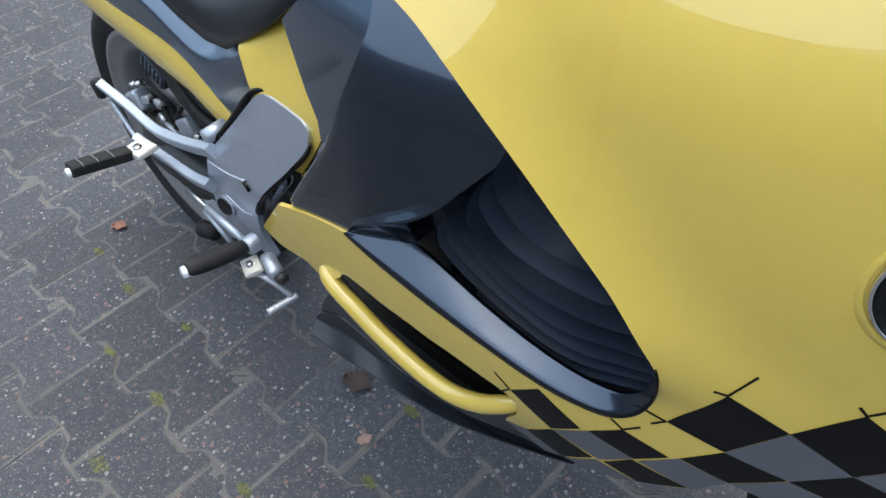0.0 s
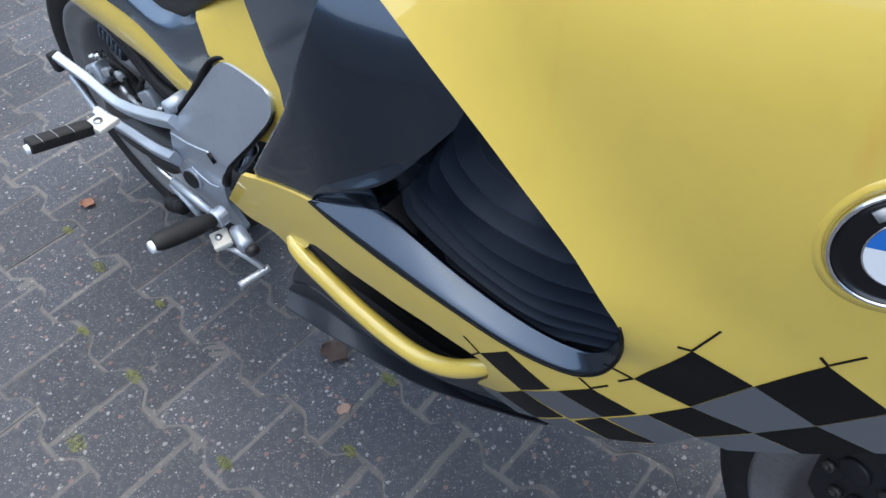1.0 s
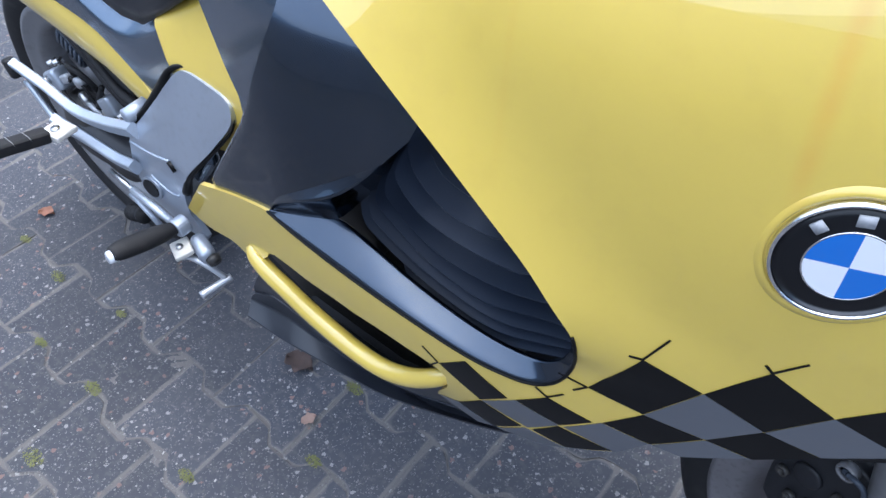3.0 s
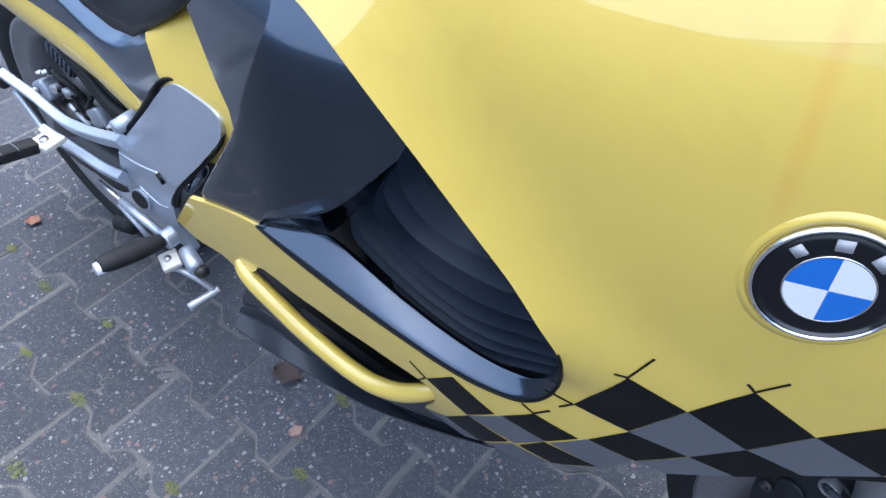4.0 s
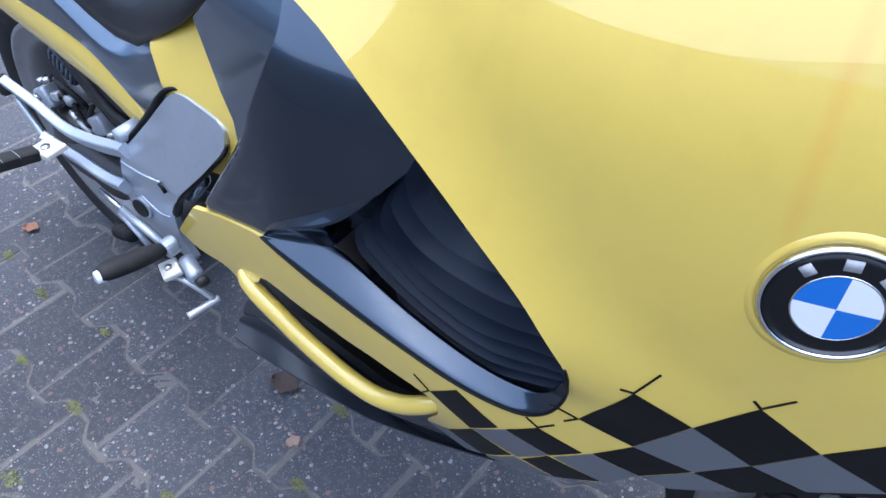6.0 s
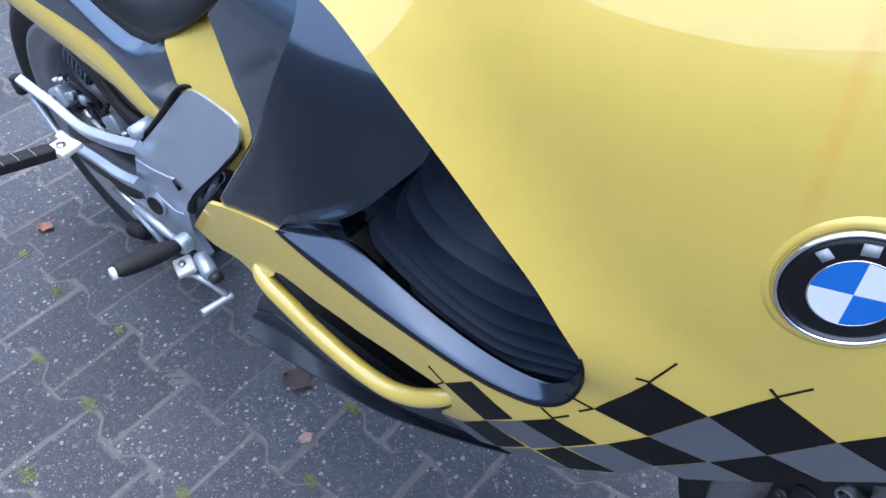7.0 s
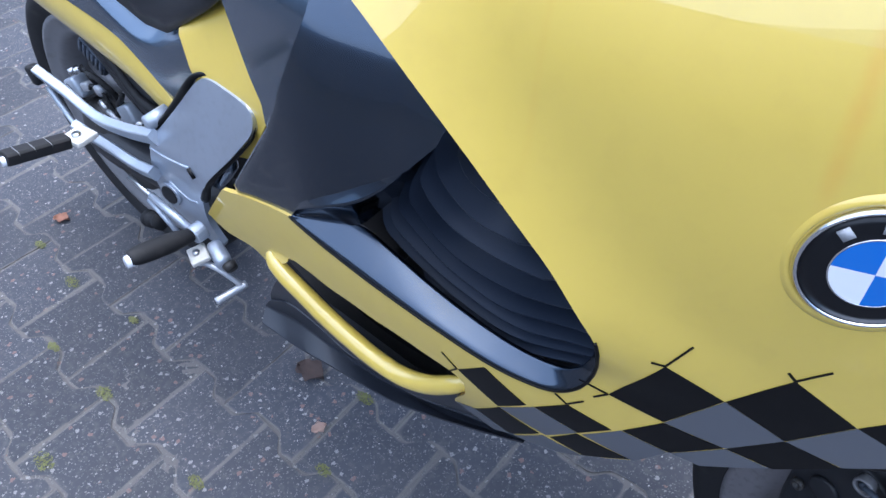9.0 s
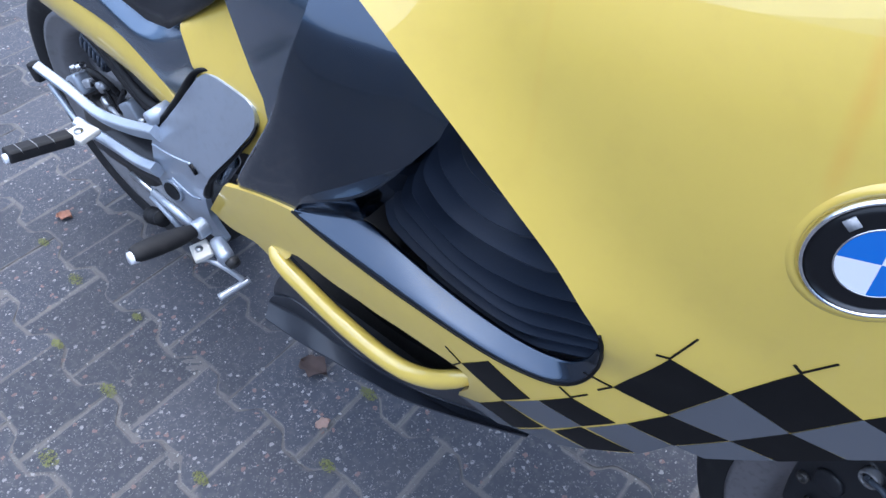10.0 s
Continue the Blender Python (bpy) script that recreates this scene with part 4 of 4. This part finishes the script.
    part("end_cap", tube([(0.4915, -0.316, 0.454), (0.4905, -0.328, 0.457)], [0.0115, 0.0095], 14), WHITE, peg, "worn pale end of the footrest")
    part("linkage_rod", tube([(0.328, -0.214, 0.461), (0.392, -0.215, 0.452)], 0.0045, 10), STEEL, bike)
    part("linkage_rod", tube([(0.388, -0.215, 0.453), (0.486, -0.217, 0.441)], [0.0068, 0.0062], 12), ALLOY, bike)
    part("linkage_rod", tube([(0.365, -0.212, 0.430), (0.430, -0.214, 0.396)], 0.005, 10), ALLOY, bike)
    part("switch_boot", tube([(0.205, -0.17, 0.262), (0.215, -0.17, 0.266), (0.225, -0.17, 0.270), (0.235, -0.17, 0.274), (0.245, -0.17, 0.278), (0.262, -0.17, 0.284)], [0.012, 0.018, 0.013, 0.018, 0.013, 0.017], 14, 3), RUBBER, bike, "ribbed black rubber boot")
    part("master_cylinder", block((0.533, -0.206, 0.402), (0.048, 0.026, 0.030), (0, 12, -15)), ALLOY, bike, "alloy brake cylinder body", bevel=0.010)
    part("cylinder_cap", tube([(0.556, -0.207, 0.396), (0.566, -0.209, 0.392)], [0.012, 0.010], 14), GRIME, bike)
    pedal = part("brake_pedal", tube([(0.500, -0.232, 0.382), (0.522, -0.226, 0.390), (0.548, -0.216, 0.378), (0.568, -0.204, 0.352)], [0.006, 0.005, 0.005, 0.005], 12), BRIGHT, bike, "bare alloy brake pedal")
    part("toe_piece", tube([(0.571, -0.196, 0.350), (0.566, -0.220, 0.348), (0.560, -0.250, 0.346)], [0.0066, 0.0062, 0.0066], 14), BRIGHT, pedal)
    part("pedal_lug", block((0.514, -0.230, 0.408), (0.036, 0.030, 0.010), (8, 4, -22)), CREAM, pedal, "bright square lug", bevel=0.003, smooth=False)
    part("pivot_bolt", tube([(0.513, -0.232, 0.410), (0.513, -0.232, 0.417)], [0.0065, 0.006], 6), STEEL, pedal)


def rest_rubber(peg, a, b, ribbed):
    """A rubber sleeve from a to b: a flat-topped one with cross grooves, or a plain round one."""
    a, b = Vector(a), Vector(b)
    along = [a + (b - a) * (k / 9) for k in range(10)]
    if not ribbed:
        part("rubber_sleeve", tube(along, [0.0115, 0.0140, 0.0160, 0.0170, 0.0175, 0.0175, 0.0175, 0.0170, 0.0160, 0.0120], 18, 2, squash=0.85), RUBBER, peg, "smooth black footrest rubber")
        return
    sleeve = part("rubber_sleeve", bar(along, 0.028, 0.021, per=2), RUBBER, peg, "black footrest rubber with cross grooves", smooth=False, bevel=0.003)
    for k in (0.30, 0.56, 0.80):
        p = a + (b - a) * k
        part("groove", tube([p + Vector((-0.0136, 0, 0.005)), p + Vector((-0.0105, 0, 0.0104)), p + Vector((0.0105, 0, 0.0104)), p + Vector((0.0136, 0, 0.005))], 0.0008, 6, 3), RIM, sleeve, "grey worn groove")


build_footrests()


def checks():
    """The checkered film on the lower fairing: each piece by its corners (x, z)."""
    dark = [((1.216, 0.73), (1.2495, 0.793), (1.2935, 0.7705), (1.261, 0.72)), ((1.2935, 0.7705), (1.326, 0.812), (1.373, 0.781), (1.34, 0.743)),
            ((1.373, 0.781), (1.406, 0.815), (1.452, 0.8), (1.422, 0.756)), ((1.233, 0.687), (1.261, 0.72), (1.308, 0.711), (1.273, 0.679)),
            ((1.308, 0.711), (1.34, 0.743), (1.381, 0.7295), (1.343, 0.702)), ((1.382, 0.7310), (1.4235, 0.7560), (1.456, 0.7660), (1.430, 0.7515)), ((1.157, 0.664), (1.186, 0.693), (1.227, 0.682), (1.2, 0.653)),
            ((1.074, 0.654), (1.106, 0.687), (1.151, 0.66), (1.12, 0.626)), ((1.087, 0.581), (1.12, 0.626), (1.164, 0.614), (1.128, 0.566)),
            ((1.173, 0.617), (1.198, 0.651), (1.247, 0.643), (1.206, 0.609))]
    pale = [((1.261, 0.72), (1.2935, 0.7705), (1.34, 0.743), (1.308, 0.711)), ((1.34, 0.743), (1.373, 0.781), (1.4235, 0.7565), (1.381, 0.7300)),
            ((1.273, 0.679), (1.308, 0.711), (1.342, 0.702), (1.297, 0.674)), ((1.202, 0.653), (1.233, 0.687), (1.273, 0.679), (1.25, 0.642)),
            ((1.12, 0.626), (1.157, 0.664), (1.2, 0.653), (1.17, 0.617)), ((1.058, 0.56), (1.087, 0.581), (1.128, 0.566), (1.105, 0.542)),
            ((1.13, 0.566), (1.166, 0.614), (1.208, 0.608), (1.182, 0.588))]
    for quads, mat, label in ((dark, BLACK, "black film square"), (pale, SILVERGREY, "grey film square")):
        for q in quads:
            c = (sum(p[0] for p in q) / 4, sum(p[1] for p in q) / 4)
            q = [(c[0] + (p[0] - c[0]) * (0.985 if c[1] > 0.715 else 0.965), c[1] + (p[1] - c[1]) * (0.985 if c[1] > 0.715 else 0.965)) for p in q]
            part("film_square", trimmed(q, skin, 0.012, 0.0007, 0.0006), mat, fairing, label)
    for a, b in (((1.2403, 0.7935), (1.2495, 0.793)), ((1.2495, 0.793), (1.2613, 0.8183)), ((1.32, 0.8185), (1.326, 0.812)), ((1.326, 0.812), (1.342, 0.831)), ((1.192, 0.735), (1.216, 0.73)),
                 ((1.206, 0.719), (1.216, 0.73)), ((1.175, 0.701), (1.186, 0.693)), ((1.186, 0.693), (1.199, 0.707)), ((1.057, 0.668), (1.074, 0.654)), ((1.062, 0.637), (1.074, 0.654))):
        d = np.array(b) - np.array(a)
        n = np.array((-d[1], d[0])) / np.linalg.norm(d) * 0.0009
        part("film_line", trimmed([tuple(np.array(a) + n), tuple(np.array(b) + n), tuple(np.array(b) - n), tuple(np.array(a) - n)], skin, 0.012, 0.0008, 0.0006), BLACK, fairing)


checks()


def build_roundel():
    x, z = 1.3309, 0.9232
    y = skin(x, z)
    n = Vector((-(skin(x + 0.02, z) - skin(x - 0.02, z)) / 0.04, 1, -(skin(x, z + 0.02) - skin(x, z - 0.02)) / 0.04)).normalized() * -1
    up = (Vector((0, 0, 1)) - n * n.z).normalized()
    right = up.cross(n)
    m = Matrix.Translation((x, y, z)) @ Matrix((right, up, n)).transposed().to_4x4()

    def laid(bm):
        bmesh.ops.transform(bm, matrix=m, verts=bm.verts)
        return bm

    badge = part("roundel", laid(lathe([(0.0, 0.0052), (0.020, 0.0050), (0.033, 0.0042), (0.0385, 0.003), (0.0385, -0.004), (0.0, -0.004)], (0, 0, 0), 72, "z", False)), ENAMEL, bike, "round black, white and blue enamel badge")
    part("badge_ring", laid(lathe([(0.0386, 0.001), (0.0390, 0.0042), (0.0402, 0.0048), (0.0413, 0.0036), (0.0418, 0.0), (0.0415, -0.004), (0.0386, -0.004)], (0, 0, 0), 96, "z")), CHROME, badge, "polished chrome ring")
    part("inner_ring", laid(lathe([(0.0231, 0.0046), (0.0233, 0.0056), (0.0241, 0.0056), (0.0243, 0.0046)], (0, 0, 0), 72, "z")), CHROME, badge)
    for k in range(4):
        bm = bmesh.new()
        mid = bm.verts.new((0, 0, 0.0058))
        arc = [bm.verts.new((0.0232 * math.cos(a), 0.0232 * math.sin(a), 0.0055)) for a in (math.pi / 2 * (k + j / 16) for j in range(17))]
        for p, q in zip(arc, arc[1:]):
            bm.faces.new((mid, p, q))
        part("quadrant", laid(bm), (WHITE, BLUE)[k % 2], badge)
    for a, w in ((136, 0.0070), (94, 0.0090), (52, 0.0100)):
        bm = block((0, 0.0312, 0.0046), (w, 0.0076, 0.0010))
        bmesh.ops.transform(bm, matrix=pose(0, 0, 0, 0, 0, a - 90), verts=bm.verts)
        part("letter_bar", laid(bm), SILVERBAR, badge, "pale bar in place of a letter")
    part("badge_seat", laid(lathe([(0.0425, -0.004), (0.0429, 0.0003), (0.0442, 0.0010), (0.0460, 0.0006), (0.0480, -0.0006), (0.0500, -0.0020), (0.0505, -0.005)], (0, 0, 0), 96, "z")), YELLOW, badge, "raised yellow rim round the badge")


build_roundel()


# ---------------------------------------------------------------- small things on the ground
def tuft(x, y, r, seed):
    rnd = random.Random(seed)
    bm = bmesh.new()
    for k in range(130):
        a, d = rnd.uniform(0, 6.283), rnd.random() ** 0.7
        px, py = x + r * d * math.cos(a) * 1.5, y + r * d * math.sin(a) * 0.8
        h, w, b = 0.0005 + 0.0035 * (1 - d) + rnd.uniform(0, 0.0012), rnd.uniform(0.0012, 0.0030), rnd.uniform(0, 6.283)
        u, t = Vector((math.cos(b), math.sin(b), rnd.uniform(-0.4, 0.4))) * w, Vector((-math.sin(b), math.cos(b), rnd.uniform(-0.4, 0.4))) * w * 0.6
        c = Vector((px, py, h))
        bm.faces.new([bm.verts.new(c + q) for q in (u, t, -u, -t)])
    ob = part("moss_tuft", bm, MOSS)
    tagged(ob, "small green moss tuft in a paving joint", "moss", "moss tufts in the paving", "stuff")


for k, (x, y, r) in enumerate(((0.277, -0.415, 0.016), (0.577, -0.415, 0.013), (-0.047, -0.296, 0.016), (0.692, -0.093, 0.014), (0.321, -0.570, 0.018), (0.09, -0.42, 0.012), (0.16, -0.27, 0.010), (0.74, -0.252, 0.013), (-0.22, -0.28, 0.012))):
    tuft(x, y, r, k)


def dead_leaf(x, y, size, turn, mat, label):
    bm = bmesh.new()
    n, rows = 9, []
    for i in range(n):
        u = i / (n - 1) * 2 - 1
        w = 0.42 * size * (1 - u * u) ** 0.6 * (1 + 0.25 * math.sin(7 * u)) + 0.0004
        rows.append([bm.verts.new((u * size * 0.6, w * v, 0.002 + 0.22 * size * abs(v) ** 1.5 + 0.05 * size * math.sin(5 * u + 2 * v))) for v in (-1, -0.5, 0, 0.5, 1)])
    for a, b in zip(rows, rows[1:]):
        for k in range(4):
            bm.faces.new((a[k], a[k + 1], b[k + 1], b[k]))
    bmesh.ops.transform(bm, matrix=pose(x, y, 0.0, 0, 0, turn), verts=bm.verts)
    ob = part("dead_leaf", bm, mat, thick=0.0006)
    tagged(ob, label, "leaf", "dead leaves on the paving")


dead_leaf(-0.260, -0.199, 0.035, 30, DRYLEAF, "small red-brown dead leaf on the paving")
dead_leaf(0.672, -0.198, 0.026, 70, material("pale_leaf", (0.28, 0.19, 0.15), 0.8, vary=0.2, scale=90), "pale pinkish dead leaf on the paving")
# brown leaf with the shade under the fairing worked into its colour
dead_leaf(0.565, -0.120, 0.055, 10, material("shaded_brown_leaf", (0.055, 0.036, 0.030), 0.8, vary=0.3, scale=90), "brown curled dead leaf beneath the fairing, shade put into its colour")


def grit():
    rnd = random.Random(5)
    bm = bmesh.new()
    for k in range(520):
        x, y, r = rnd.uniform(-0.9, 1.3), rnd.uniform(-1.0, 0.2), rnd.uniform(0.0010, 0.0028)
        c = bmesh.ops.create_icosphere(bm, subdivisions=1, radius=r)["verts"]
        bmesh.ops.scale(bm, vec=(rnd.uniform(0.7, 1.7), rnd.uniform(0.6, 1.2), 0.45), verts=c)
        bmesh.ops.rotate(bm, cent=(0, 0, 0), matrix=Euler((0, 0, rnd.uniform(0, 6))).to_matrix(), verts=c)
        bmesh.ops.translate(bm, vec=(x, y, 0.0004), verts=c)
    ob = part("grit", bm, material("pale_grit", (0.30, 0.29, 0.275), 0.8, vary=0.4, scale=70))
    tagged(ob, "scattered pale grit on the paving", "grit", kind="stuff")


grit()


# ---------------------------------------------------------------- paving
def stone_outline(inset):
    half, w, d = 0.0987 - inset, 0.0825 - 0.0014 - inset, 0.0150
    side = [(-half, w + d), (-0.070, w + d), (-0.062, w + 0.75 * d), (-0.038, w - 0.75 * d), (-0.030, w - d), (0.0, w - d), (0.030, w - d), (0.038, w - 0.75 * d), (0.062, w + 0.75 * d), (0.070, w + d), (half, w + d)]
    side = [(x if abs(x) == half else x * half / 0.0987, y) for x, y in side]
    return side + [(-x, -y) for x, y in side]


def stone_mesh(seed):
    rnd = random.Random(seed)
    bm = bmesh.new()
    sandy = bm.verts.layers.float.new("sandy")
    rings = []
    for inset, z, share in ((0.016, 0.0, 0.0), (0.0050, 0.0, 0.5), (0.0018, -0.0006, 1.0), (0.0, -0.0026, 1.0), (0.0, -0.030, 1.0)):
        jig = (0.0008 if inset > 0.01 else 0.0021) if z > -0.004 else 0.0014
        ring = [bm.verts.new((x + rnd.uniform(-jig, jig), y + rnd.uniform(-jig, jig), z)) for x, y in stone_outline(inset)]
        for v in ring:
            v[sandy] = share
        rings.append(ring)
    bm.faces.new(rings[0][::-1])
    for a, b in zip(rings, rings[1:]):
        for k in range(22):
            bm.faces.new((a[k], a[(k + 1) % 22], b[(k + 1) % 22], b[k]))
    bmesh.ops.recalc_face_normals(bm, faces=bm.faces)
    me = bpy.data.meshes.new("paving_stone")
    bm.to_mesh(me)
    bm.free()
    me.materials.append(STONE)
    return me


def build_paving():
    base = new("pavement")
    tagged(base, "interlocking grey concrete paving stones with mossy sand joints", "paving", kind="structure")
    shapes = [stone_mesh(k) for k in range(6)]
    rnd = random.Random(11)
    far_v, far_f = [], []
    for j in range(-22, 24):
        for i in range(-24, 24):
            x, y = 0.085 + 0.2 * i + (0.1 if j % 2 else 0.0), -0.3485 + 0.165 * j
            place = pose(x + rnd.uniform(-1, 1) * 0.002, y + rnd.uniform(-1, 1) * 0.002, rnd.uniform(-0.0010, 0.0010),
                         rnd.uniform(-0.35, 0.35), rnd.uniform(-0.35, 0.35), rnd.choice((0, 180)) + rnd.uniform(-0.9, 0.9))
            me = shapes[rnd.randrange(6)]
            if -1.75 < x < 1.35 and -0.95 < y < 0.75:
                ob = new("paving_stone", me)
                ob.parent = base
                ob.matrix_basis = place
            else:
                start = len(far_v)
                far_v += [tuple(place @ v.co) for v in me.vertices]
                far_f += [tuple(start + k for k in p.vertices) for p in me.polygons]
    me = bpy.data.meshes.new("far_paving_stones")
    me.from_pydata(far_v, [], far_f)
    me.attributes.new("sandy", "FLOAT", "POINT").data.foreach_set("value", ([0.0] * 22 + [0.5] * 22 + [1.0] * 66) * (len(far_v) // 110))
    me.materials.append(STONE)
    ob = new("far_paving_stones", me)
    ob.parent = base
    tagged(ob, kind="stuff")


build_paving()
